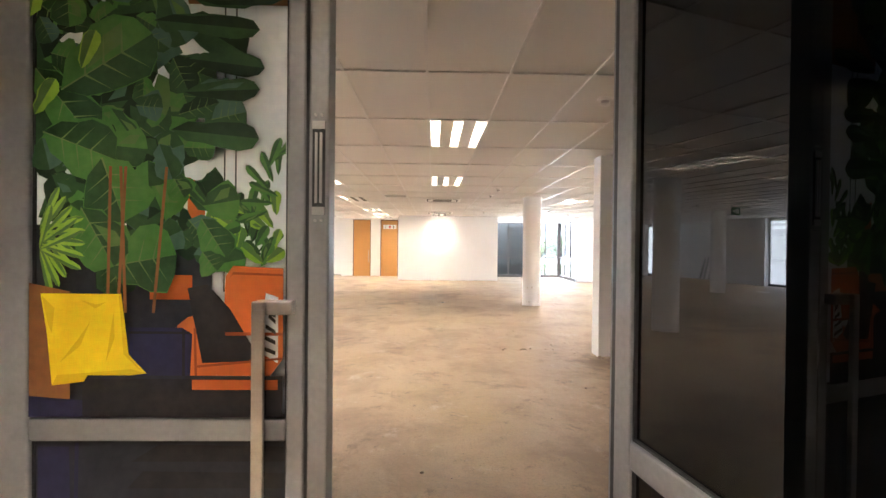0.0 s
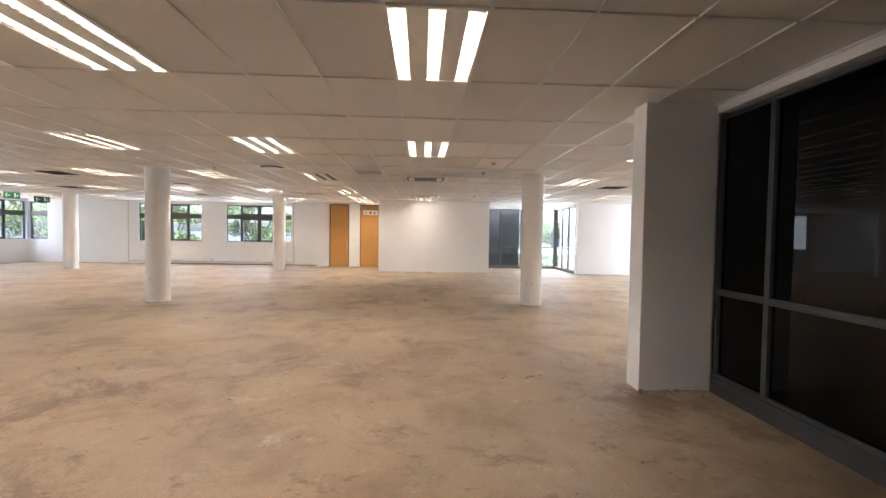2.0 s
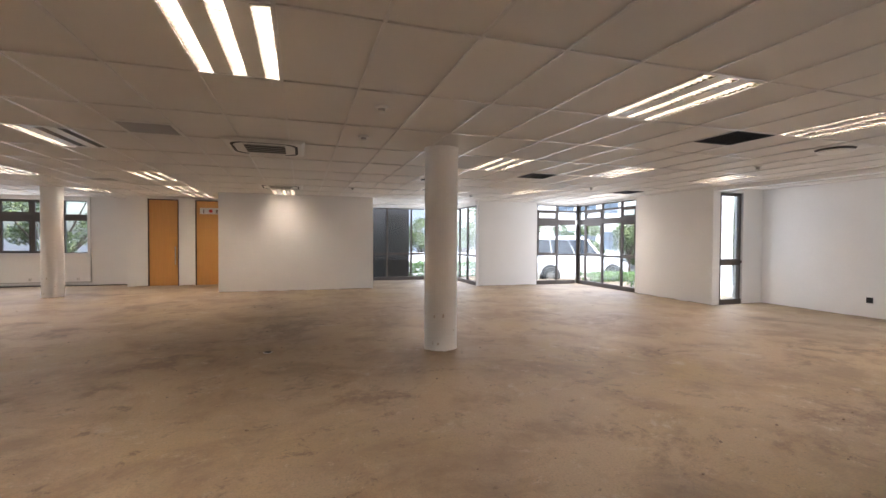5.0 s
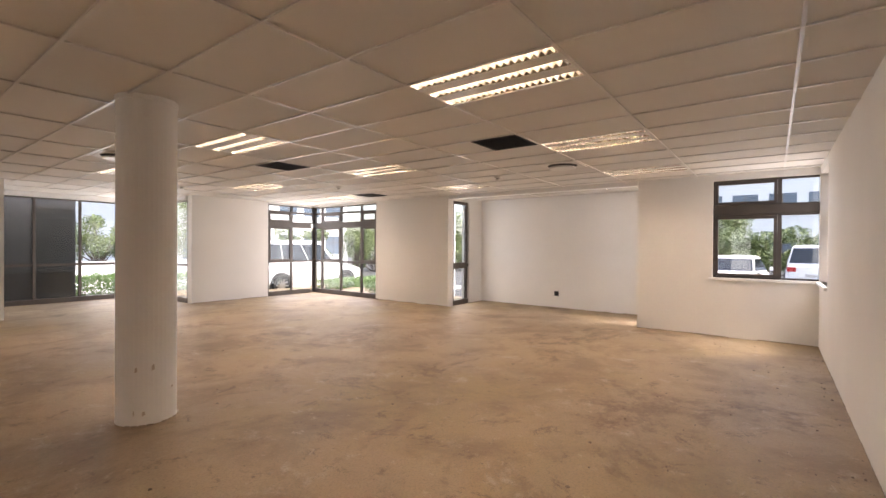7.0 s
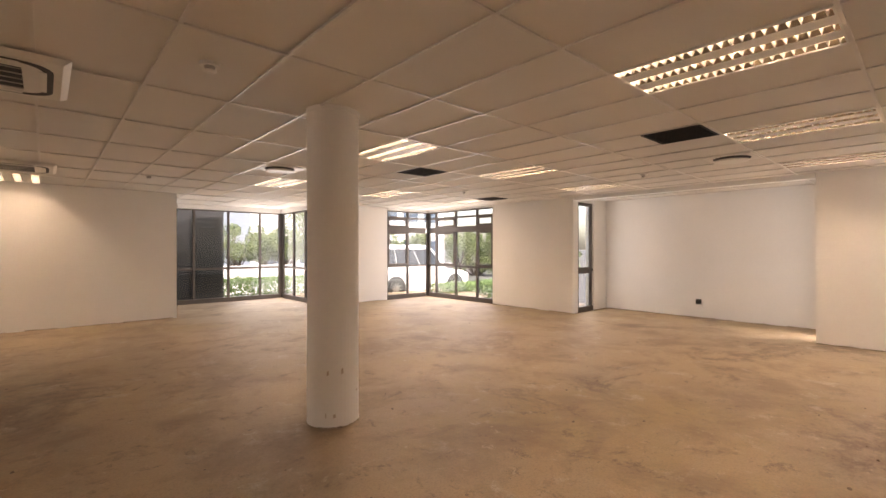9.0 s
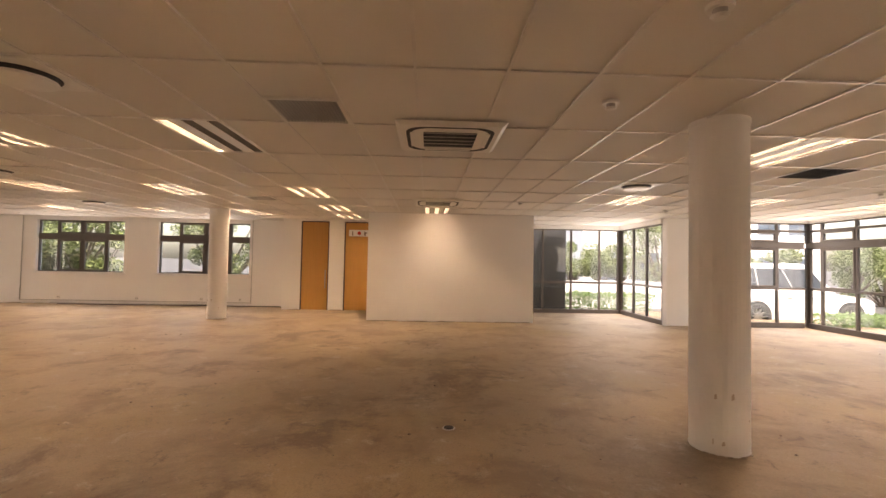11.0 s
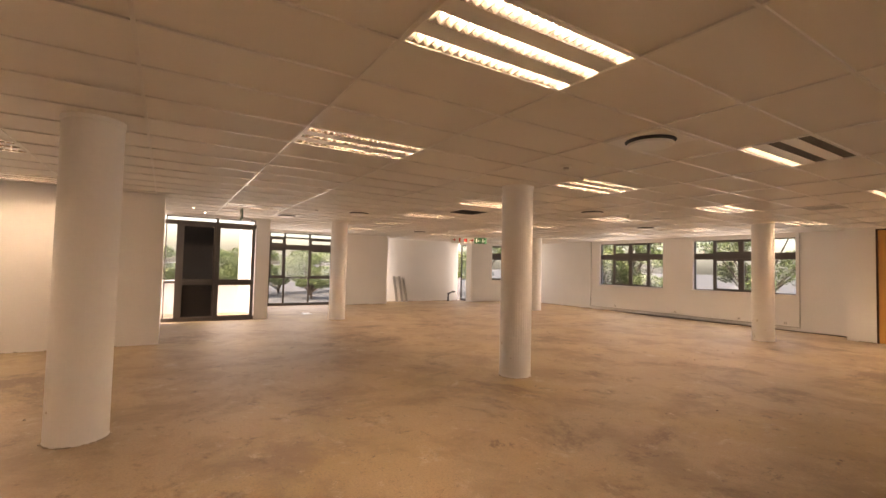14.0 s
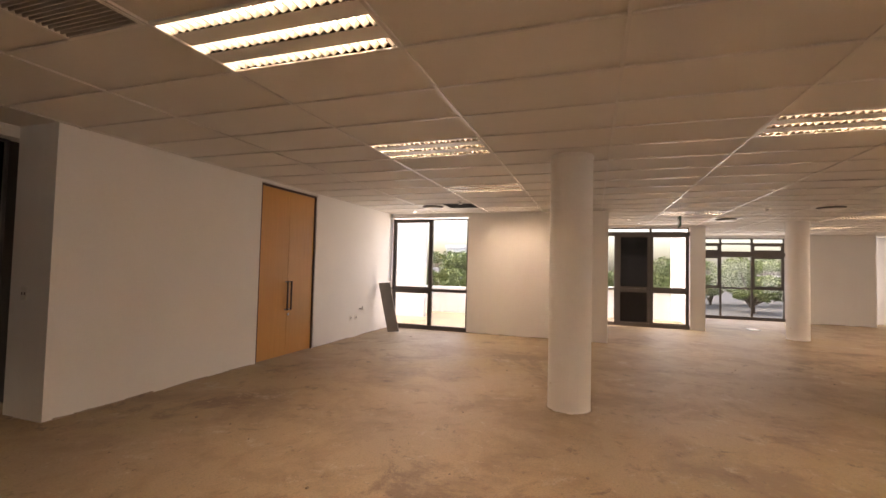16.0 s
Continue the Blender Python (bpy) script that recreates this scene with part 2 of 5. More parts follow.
# ---- mesh building ----
class Parts:
    """Collects boxes, tubes and polygons for one mesh."""

    def __init__(self):
        self.v, self.f, self.m, self.mats = [], [], [], []

    def slot(self, mat):
        if mat not in self.mats:
            self.mats.append(mat)
        return self.mats.index(mat)

    def poly(self, pts, mat):
        n = len(self.v)
        self.v += [tuple(p) for p in pts]
        self.f.append(tuple(range(n, n + len(pts))))
        self.m.append(self.slot(mat))
        return self

    def solid(self, low, high, mat):
        """A prism between two rings with as many corners."""
        n, k, s = len(self.v), len(low), self.slot(mat)
        self.v += [tuple(p) for p in low] + [tuple(p) for p in high]
        faces = [tuple(range(n + k - 1, n - 1, -1)), tuple(range(n + k, n + 2 * k))]
        faces += [(n + i, n + (i + 1) % k, n + k + (i + 1) % k, n + k + i) for i in range(k)]
        self.f += faces
        self.m += [s] * len(faces)
        return self

    def box(self, x0, x1, y0, y1, z0, z1, mat):
        x0, x1, y0, y1, z0, z1 = min(x0, x1), max(x0, x1), min(y0, y1), max(y0, y1), min(z0, z1), max(z0, z1)
        r = [(x0, y0), (x1, y0), (x1, y1), (x0, y1)]
        return self.solid([(*p, z0) for p in r], [(*p, z1) for p in r], mat)

    def rod(self, a, b, r0, mat, r1=None, sides=10):
        a, b = Vector(a), Vector(b)
        r1 = r0 if r1 is None else r1
        w = (b - a).normalized()
        u = w.orthogonal().normalized()
        q = w.cross(u)
        ang = [2 * math.pi * i / sides for i in range(sides)]
        return self.solid([a + (u * math.cos(t) + q * math.sin(t)) * r0 for t in ang], [b + (u * math.cos(t) + q * math.sin(t)) * r1 for t in ang], mat)

    def make(self, name, parent=None, bevel=0.0, smooth=False):
        me = bpy.data.meshes.new(name)
        me.from_pydata(self.v, [], self.f)
        for mt in self.mats:
            me.materials.append(mt)
        me.polygons.foreach_set("material_index", self.m)
        if smooth:
            me.polygons.foreach_set("use_smooth", [len(f) < 5 for f in self.f])
        me.update()
        ob = new(name, me)
        if parent:
            ob.parent = parent
        if bevel:
            bv = ob.modifiers.new("edge", "BEVEL")
            bv.width, bv.segments, bv.limit_method = bevel, 2, "ANGLE"
        return ob


def empty(name, at=(0, 0, 0)):
    ob = new(name)
    ob.location = at
    return ob


# ---- floor, ceiling, ground ----
ROOMS = [(-9.95, -2.8, 1.8, 6.78), (-2.8, 3.05, 1.06, 6.2), (-9.95, 9.9, 6.2, 6.78), (-13.2, 9.9, 6.78, 9.25), (-17.0, 9.9, 9.25, 14.5), (9.9, 11.45, 8.8, 13.2),
         (-17.75, 9.9, 14.5, 18.5), (-17.75, -1.4, 18.5, 18.74), (2.84, 6.2, 18.5, 21.2), (-16.85, -4.26, 18.7, 21.75), (-4.26, -1.4, 18.7, 21.0), (-1.4, 2.84, 18.5, 18.76)]

floor_p = Parts()
floor_p.box(-18.2, 11.9, -4.5, 22.1, -0.25, 0.0, M_FLOOR)
floor = tagged(floor_p.make("floor"), "bare dusty tan concrete screed floor with stains", "floor", kind="structure")

LAMPS = [(c, r) for r in (4.24, 7.84, 11.44, 15.04) for c in (-7.18, -4.78, -2.38, 0.02, 3.62, 6.02, 8.42)
         if not (r < 5 and c > 3) and (c, r) not in ((0.02, 11.44), (0.02, 15.04), (-7.18, 7.84))]
LAMPS += [(c, r) for r in (11.44, 15.04, 18.64) for c in (-9.58, -11.98, -14.38)] + [(-10.78, 7.84), (-9.58, 4.24)]
LAMPS += [(-4.78, 18.64), (-7.18, 18.64), (-2.38, 17.44), (-2.38, 19.24), (0.02, 17.44)]
VENTS = [(-1.18, 10.84, 0), (-1.78, 3.64, 0), (5.42, 9.04, 1), (4.82, 12.64, 1), (-8.38, 12.04, 1), (-3.58, 16.24, 0), (-8.98, 3.64, 1), (8.42, 14.44, 1), (-10.78, 15.64, 1)]
DISCS = [(-2.98, 10.24), (7.22, 9.04), (3.02, 13.84), (-6.58, 13.84), (-10.18, 10.24), (-8.98, 3.04), (-11.98, 9.04), (-7.78, 17.44), (-13.78, 13.84)]
CASSETTES = [(0.31, 11.74), (0.31, 16.45)]


def inside(x, y):
    return any(a - 0.3 < x < b + 0.3 and c - 0.3 < y < d + 0.3 for a, b, c, d in ROOMS)


def taken(x, y):
    """Is this half tile filled by a lamp, a vent or a cassette?"""
    for a, b in LAMPS:
        if a < x < a + 0.6 and b < y < b + 1.2:
            return True
    return any(a < x < a + 0.6 and b < y < b + 0.6 for a, b, _ in VENTS) or any(abs(x - a) < 0.3 and abs(y - b) < 0.3 for a, b in CASSETTES)


rng = random.Random(4)
ceil_p = Parts()
for i in range(-31, 21):
    for j in range(-7, 13):
        x0, y0 = GX + 0.6 * i, GY + 1.2 * j
        halves = [k for k in (0, 1) if inside(x0 + 0.3, y0 + 0.3 + 0.6 * k) and not taken(x0 + 0.3, y0 + 0.3 + 0.6 * k)]
        spans = [(y0, y0 + 1.2)] if len(halves) == 2 else [(y0 + 0.6 * k, y0 + 0.6 * k + 0.6) for k in halves]
        for ya, yb in spans:
            z = CEIL + 0.010 + rng.uniform(-0.0012, 0.0018)
            tilt = [rng.uniform(-0.0012, 0.0012) for _ in range(4)]
            c = [(x0 + 0.003, ya + 0.003), (x0 + 0.597, ya + 0.003), (x0 + 0.597, yb - 0.003), (x0 + 0.003, yb - 0.003)]
            ceil_p.solid([(*p, z + t) for p, t in zip(c, tilt)], [(*p, z + 0.02) for p in c], M_TILE)
        # bearer strips along two edges of each bay, a little proud of the boards
        if inside(x0, y0 + 0.6):
            ceil_p.box(x0 - 0.011, x0 + 0.011, y0 + 0.012, y0 + 1.188, CEIL + rng.uniform(-0.003, 0.000), CEIL + 0.014, M_TEE)
        if inside(x0 + 0.3, y0):
            ceil_p.box(x0 - 0.0105, x0 + 0.5885, y0 - 0.011, y0 + 0.011, CEIL + rng.uniform(-0.003, 0.000), CEIL + 0.014, M_TEE)
ceiling = tagged(ceil_p.make("ceiling"), "suspended ceiling of white boards in a thin grid", "ceiling", kind="structure")
slab_p = Parts()
for a, b, c, d in ROOMS:
    slab_p.box(a - 0.2, b + 0.2, c - 0.2, d + 0.2, 3.05 + 0.005 * (ROOMS.index((a, b, c, d))), 3.4, M_RENDER)
slab_p.box(-3.2, 3.4, -4.4, 1.2, 3.13, 3.4, M_RENDER).box(3.0, 8.4, 0.9, 6.3, 3.14, 3.4, M_RENDER).box(3.4, 8.4, -4.4, 0.9, 3.16, 3.4, M_RENDER).box(-4.4, 3.1, 18.7, 22.0, 3.15, 3.4, M_RENDER)
tagged(slab_p.make("roof_slab"), "concrete roof slab above the ceiling", "roof", kind="structure")

g = Parts()
g.poly([(-900, -900, -0.27), (900, -900, -0.27), (900, 900, -0.27), (-900, 900, -0.27)], M_ASPHALT)
tagged(g.make("ground"), "grey asphalt ground around the building", "ground", kind="structure")


# ---- walls ----
def wall(name, axis, pos, a0, a1, thick, openings=(), z1=3.06, mat=None, label="smooth white painted plaster wall", gap=True):
    """A wall in the plane axis = pos, its thickness going to pos + thick, with openings (a, b, z0, z1)."""
    mat = mat or M_WALL
    p = Parts()
    cuts = sorted({a0, a1, *[o[0] for o in openings], *[o[1] for o in openings]})
    for a, b in zip(cuts, cuts[1:]):
        mid = (a + b) / 2
        zs = [0.0]
        for o in openings:
            if o[0] < mid < o[1]:
                zs += [o[2], o[3]]
        zs.append(z1)
        for lo, hi in zip(zs[::2], zs[1::2]):
            if hi - lo > 0.001:
                if axis == "x":
                    p.box(pos, pos + thick, a, b, lo, hi, mat)
                else:
                    p.box(a, b, pos, pos + thick, lo, hi, mat)
    ob = tagged(p.make(name), label, "wall", kind="structure")
    if gap:
        # ragged strip where skirting was torn off
        r, s = random.Random(len(name) * 7 + int(a0 * 10)), Parts()
        side = -0.004 if thick > 0 else 0.004
        a = a0
        while a < a1 - 0.02:
            b = min(a1, a + r.uniform(0.05, 0.4))
            blocked = any(o[2] < 0.05 and b > o[0] and a < o[1] for o in openings)
            if not blocked and r.random() < 0.85:
                h0, h1 = r.uniform(0.004, 0.02), r.uniform(0.004, 0.02)
                lo = [(a, 0.0), (b, 0.0), (b, h1), (a, h0)]
                if axis == "x":
                    s.solid([(pos + side, u, v) for u, v in lo], [(pos + 0.002, u, v) for u, v in lo], M_GAP)
                else:
                    s.solid([(u, pos + side, v) for u, v in lo], [(u, pos + 0.002, v) for u, v in lo], M_GAP)
            a = b
        if s.f:
            tagged(s.make("trim"), "ragged brown plaster edge along the floor", "trim", kind="structure")
    return ob


T = 0.22
wall("wall_south_west", "y", 1.8, -10.17, -2.8, -T, [(-6.86, -5.46, 0, 2.70)])
wall("wall_entry_return", "x", -2.8, 1.24, 1.58, -T)
wall("wall_west_lower", "x", -9.95, 3.75, 6.56, -T)
wall("wall_alcove", "y", 6.78, -13.0, -9.95, -T)
wall("wall_west_nib", "x", -13.2, 8.9, 9.25, -T)
wall("wall_alcove_north", "y", 9.25, -17.0, -13.42, -T)
wall("wall_west_mid", "x", -16.8, 12.3, 14.5, -T - 0.2, [], label="white painted plaster wall beside the tall window")
wall("wall_west_pier", "x", -17.0, 9.25, 9.95, -T)
wall("wall_recess_back", "x", -17.75, 14.5, 18.6, -T)
wall("wall_recess_north", "y", 18.7, -17.2, -16.8, T)
wall("wall_west_upper", "x", -16.8, 18.92, 21.75, -T, [(19.9, 21.75, 1.0, 2.62)])
wall("wall_north_west", "y", 21.75, -17.02, -4.26, T, [(-16.8, -15.95, 1.0, 2.62), (-12.15, -9.45, 1.0, 2.62), (-8.4, -5.55, 1.0, 2.62)])
wall("wall_north_doors_return", "x", -4.26, 21.0, 21.75, T)
wall("wall_north_doors", "y", 21.0, -4.04, -1.4, T, [(-3.72, -2.88, 0, 2.70), (-2.42, -1.58, 0, 2.70)])
wall("wall_core_front", "y", 18.74, -1.4, 2.84, T)
wall("wall_core_west", "x", -1.4, 18.96, 21.0, T)
wall("wall_core_east", "x", 2.84, 18.96, 21.4, -T)
wall("wall_north_east", "y", 18.5, 6.2, 8.3, T)
wall("wall_east_mid", "x", 9.88, 13.2, 15.7, T)
wall("wall_recess_east_north", "y", 13.2, 10.82, 11.45, T)
wall("wall_recess_east_back", "x", 11.45, 8.58, 13.42, T)
wall("wall_recess_east_south", "y", 8.8, 10.82, 11.45, -T)
wall("wall_east_low", "x", 9.88, 6.2, 8.8, T, [(6.2, 7.6, 1.0, 2.64)])
wall("wall_east_corner", "x", 9.88, 5.98, 6.2, T, [(5.98, 6.2, 1.0, 2.64)], gap=False)
wall("wall_south_east", "y", 6.2, 3.05, 10.1, -T, [(8.62, 9.88, 1.0, 2.64)])
wall("wall_bulkhead_east", "x", 3.03, 1.3, 5.84, 0.3, [(1.3, 5.84, 0, 2.66)], gap=False)
# square pier at the end of the glass screen
p = Parts()
p.box(2.34, 3.05, 5.84, 6.09, 0, 3.05, M_WALL)
tagged(p.make("wall_pier", bevel=0.006), "white painted square pier beside the glass screen", "pier", kind="structure")
r0, p = random.Random(8), Parts()
a = 2.34
while a < 3.0:      # broken plaster along the foot of the pier
    b = min(3.03, a + r0.uniform(0.03, 0.09))
    h, d = r0.uniform(0.008, 0.022), r0.uniform(0.004, 0.02)
    p.solid([(a, 5.838 - d, 0), (b, 5.838 - d, 0), (b, 5.842, 0), (a, 5.842, 0)], [(a, 5.836, h), (b, 5.836, h), (b, 5.842, h), (a, 5.842, h)], M_GAP)
    a = b
tagged(p.make("trim"), "ragged brown plaster edge along the floor", "trim", kind="structure")
# dark rooms behind, gloom put into the colour: entry lobby, room behind the screen
wall("wall_lobby_west", "x", -3.02, -4.2, 1.24, -T, mat=M_ROOM, label="lobby wall, its gloom put into the dark colour", gap=False)
wall("wall_lobby_south", "y", -4.2, -3.24, 8.42, -T, mat=M_ROOM, label="lobby wall, its gloom put into the dark colour", gap=False)
wall("wall_dark_room_east", "x", 8.2, -4.2, 5.98, T, mat=M_ROOM, label="wall of the unlit room, coloured dark for its gloom", gap=False)
p = Parts()
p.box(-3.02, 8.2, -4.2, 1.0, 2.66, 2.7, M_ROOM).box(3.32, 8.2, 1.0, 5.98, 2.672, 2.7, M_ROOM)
tagged(p.make("ceiling_lobby"), "plain ceiling of the unlit rooms, coloured dark for gloom", "ceiling", kind="structure")
# space behind the doors: its gloom is in the wall colour too
wall("wall_behind_doors", "y", 22.4, -4.04, 2.62, T, mat=M_ROOM, label="wall behind the doors, coloured dark as unlit space", gap=False)


# ---- columns ----
def column(at, first=[]):
    if first:
        return copy_thing(first[0], pose(*at))
    p, n, r = Parts(), 40, 0.225
    rings = [(0.0, r + 0.004), (0.018, r + 0.002), (0.02, r), (CEIL - 0.03, r), (CEIL - 0.028, r + 0.008), (CEIL + 0.02, r + 0.008)]
    for (za, ra), (zb, rb) in zip(rings, rings[1:]):
        for i in range(n):
            t, u = 2 * math.pi * i / n, 2 * math.pi * (i + 1) / n
            p.poly([(ra * math.cos(t), ra * math.sin(t), za), (ra * math.cos(u), ra * math.sin(u), za), (rb * math.cos(u), rb * math.sin(u), zb), (rb * math.cos(t), rb * math.sin(t), zb)], M_WALL)
    r0 = random.Random(3)
    for k in range(9):      # scuffs and chips near the floor
        t, z = r0.uniform(0, 6.28), r0.uniform(0.05, 0.5)
        w, h = r0.uniform(0.01, 0.03) / r, r0.uniform(0.012, 0.06)
        q = [(t, z), (t + w, z + 0.2 * h), (t + 0.8 * w, z + h), (t + 0.1 * w, z + 0.8 * h)]
        p.poly([((r + 0.0015) * math.cos(a), (r + 0.0015) * math.sin(a), b) for a, b in q], M_SCUFF)
    for k in range(26):     # torn screed at the foot
        t = 2 * math.pi * k / 26
        if r0.random() < 0.7:
            d = r0.uniform(0.008, 0.03)
            p.solid([((r + e) * math.cos(t + s), (r + e) * math.sin(t + s), 0) for e, s in ((0, 0), (d, 0.02), (d * 0.8, 0.2), (0, 0.22))],
                    [((r + e) * math.cos(t + s), (r + e) * math.sin(t + s), 0.006) for e, s in ((0, 0), (d * 0.5, 0.03), (d * 0.4, 0.19), (0, 0.22))], M_GAP)
    ob = p.make("column", smooth=True)
    ob.location = at
    tagged(ob, "round white painted column with scuffed foot on bare floor", "column", group="round columns")
    first.append(ob)
    return ob


M_SCUFF = material("scuffed_plaster", (0.50, 0.42, 0.35), 0.8, other=(0.62, 0.55, 0.48), scale=20)
for at in ((2.60, 11.13, 0), (-5.22, 11.2, 0), (-5.18, 6.25, 0), (-5.15, 18.8, 0), (-12.55, 11.0, 0), (-12.75, 18.8, 0)):
    column(at)


# ---- windows ----
COUNT = [0]


def window(axis, pos, rows, bars=(), depth=0.07, label="bronze aluminium window", pane=None, frame_mat=None, kind_name="window", dark=()):
    """Cells: rows of (z0, z1, edges, sash flags). Each cell has a frame ring, perhaps an opening sash, and a pane. bars: deep rails (z0, z1, a0, a1)."""
    COUNT[0] += 1
    root = tagged(empty(f"{kind_name}_{COUNT[0]}"), label, kind_name, kind="structure")
    fm, pm = frame_mat or M_FRAME, pane or M_GLASS
    p = Parts()

    def put(a0, a1, z0, z1, d0, d1, mat, into):
        if axis == "x":
            into.box(pos + d0, pos + d1, a0, a1, z0, z1, mat)
        else:
            into.box(a0, a1, pos + d0, pos + d1, z0, z1, mat)

    def ring(a0, a1, z0, z1, w, d0, d1):
        put(a0, a0 + w, z0, z1, d0, d1, fm, p)
        put(a1 - w, a1, z0, z1, d0, d1, fm, p)
        put(a0 + w, a1 - w, z0, z0 + w, d0, d1, fm, p)
        put(a0 + w, a1 - w, z1 - w, z1, d0, d1, fm, p)

    for z0, z1, edges, sash in rows:
        for i, (a, b) in enumerate(zip(edges, edges[1:])):
            ring(a, b, z0, z1, 0.028, -depth / 2, depth / 2)
            w = 0.028
            if sash[i]:
                ring(a + 0.03, b - 0.03, z0 + 0.03, z1 - 0.03, 0.045, -depth / 2 - 0.012, depth / 2 - 0.02)
                w = 0.07
            q = Parts()
            put(a + w - 0.004, b - w + 0.004, z0 + w - 0.004, z1 - w + 0.004, -0.004, 0.004, M_OPAQUE if (i, z0) in dark else pm, q)
            o = q.make("pane", root)
            o.visible_shadow = False
    for z0, z1, a0, a1 in bars:
        put(a0, a1, z0, z1, -depth / 2 - 0.02, depth / 2 + 0.02, fm, p)
    p.make("frame", root, bevel=0.003)
    return root


def even(a, b, n):
    return [a + (b - a) * i / n for i in range(n + 1)]


def upper_window(axis, pos, a0, a1, n, sashes):
    e = even(a0, a1, n) if n != 4 else [a0, a0 + 0.22 * (a1 - a0), a0 + 0.5 * (a1 - a0), a0 + 0.78 * (a1 - a0), a1]
    return window(axis, pos, [(1.0, 2.03, e, sashes), (2.17, 2.62, e, [s * 1 for s in sashes])], [(2.03, 2.17, a0, a1)], label="bronze aluminium window with small panes over a deep transom")


upper_window("y", 21.88, -12.15, -9.45, 4, (0, 1, 1, 0))
upper_window("y", 21.88, -8.4, -5.55, 4, (0, 1, 1, 0))
upper_window("y", 21.88, -16.74, -15.95, 1, (0,))
upper_window("x", -16.93, 19.9, 21.74, 2, (1, 0))
e10 = [6.06, 6.69, 7.6]
window("x", 9.99, [(1.0, 2.06, e10, (0, 1)), (2.2, 2.64, e10, (0, 1))], [(2.06, 2.2, 6.06, 7.6)], label="bronze aluminium corner window with small panes over a deep transom")
upper_window("y", 6.0, 8.62, 9.94, 2, (0, 0))
# full-height glazing
tall = "full-height bronze aluminium corner glazing"
e2 = [8.32, 9.11, 9.91]
window("y", 18.56, [(0.03, 1.0, e2, (0, 0)), (1.0, 2.05, e2, (1, 0)), (2.17, 2.48, e2, (1, 0)), (2.48, 2.68, e2, (0, 0))], [(2.05, 2.17, 8.3, 9.8), (0.0, 0.13, 8.3, 9.8)], label=tall)
e3 = [15.72, 16.36, 17.25, 18.15, 18.5]
window("x", 9.96, [(0.03, 1.0, e3, (0, 0, 0, 0)), (1.0, 2.05, e3, (1, 0, 1, 0)), (2.17, 2.48, e3, (1, 0, 1, 0)), (2.48, 2.68, e3, (0, 0, 0, 0))], [(2.05, 2.17, 15.7, 18.5), (0.0, 0.13, 15.7, 18.5)], label=tall)
e4 = [2.88, 3.74, 4.64, 5.54, 6.14]
window("y", 21.27, [(0.03, 0.96, e4, (0,) * 4), (0.96, 2.62, e4, (0,) * 4)], [(0.0, 0.12, 2.86, 6.18)], label=tall)
e5 = [18.75, 19.6, 20.4, 21.2]
window("x", 6.24, [(0.03, 0.96, e5, (0,) * 3), (0.96, 2.62, e5, (0,) * 3)], [(0.0, 0.12, 18.72, 21.2)], label=tall)
window("y", 13.27, [(0.03, 1.0, [10.1, 10.8], (1,)), (1.0, 2.64, [10.1, 10.8], (1,))], [(0.0, 0.12, 10.1, 10.82), (0.97, 1.04, 10.1, 10.82)], label="narrow bronze aluminium side light")
window("x", -10.03, [(0.03, 0.92, [1.84, 2.84, 3.74], (1, 0)), (0.92, 2.62, [1.84, 2.84, 3.74], (1, 0))], [(0.0, 0.1, 1.82, 3.75), (0.9, 0.96, 1.82, 3.75)], label="tall bronze aluminium sliding window")
window("x", -13.28, [(0.05, 1.0, [6.8, 7.1, 7.95, 8.88], (0, 1, 1)), (1.0, 2.5, [6.8, 7.1, 7.95, 8.88], (0, 1, 1)), (2.54, 2.68, [6.8, 7.95, 8.88], (0, 0))],
       [(0.0, 0.1, 6.78, 8.9), (2.46, 2.56, 6.78, 8.9), (0.05, 2.5, 7.04, 7.2)], label="glazed bronze aluminium balcony doors", dark=((1, 0.05), (1, 1.0)))
e6 = [9.97, 10.5, 11.4, 12.28]
window("x", -17.08, [(0.05, 1.02, e6, (0,) * 3), (1.02, 2.07, e6, (1, 0, 1)), (2.2, 2.48, e6, (1, 0, 1)), (2.48, 2.66, e6, (0,) * 3)], [(2.07, 2.2, 9.96, 12.3), (0.0, 0.1, 9.96, 12.3)], label="tall bronze aluminium window")
window("y", 8.73, [(0.03, 1.0, [10.1, 10.8], (1,)), (1.0, 2.64, [10.1, 10.8], (1,))], [(0.0, 0.12, 10.1, 10.82), (0.97, 1.04, 10.1, 10.82)], label="narrow bronze aluminium side light")
# unseen southern opening, added to let more light onto the west recess wall
window("y", 14.42, [(0.03, 1.0, [-17.72, -17.22], (0,)), (1.0, 2.6, [-17.72, -17.22], (0,))], [(0.0, 0.1, -17.74, -17.2)], label="narrow bronze aluminium side light")
window("y", 18.78, [(0.03, 1.0, [-17.72, -17.22], (0,)), (1.0, 2.6, [-17.72, -17.22], (0,))], [(0.0, 0.1, -17.74, -17.2)], label="narrow bronze aluminium side light")
# posts where two glazed sides meet
p = Parts()
p.box(9.915, 10.0, 18.505, 18.60, 0.0, 2.69, M_FRAME).box(6.145, 6.29, 21.21, 21.32, 0.0, 2.63, M_FRAME).box(9.945, 10.03, 5.96, 6.055, 1.0, 2.64, M_FRAME)
tagged(p.make("window_post", bevel=0.004), "bronze aluminium corner posts of the glazing", "window post", kind="structure")
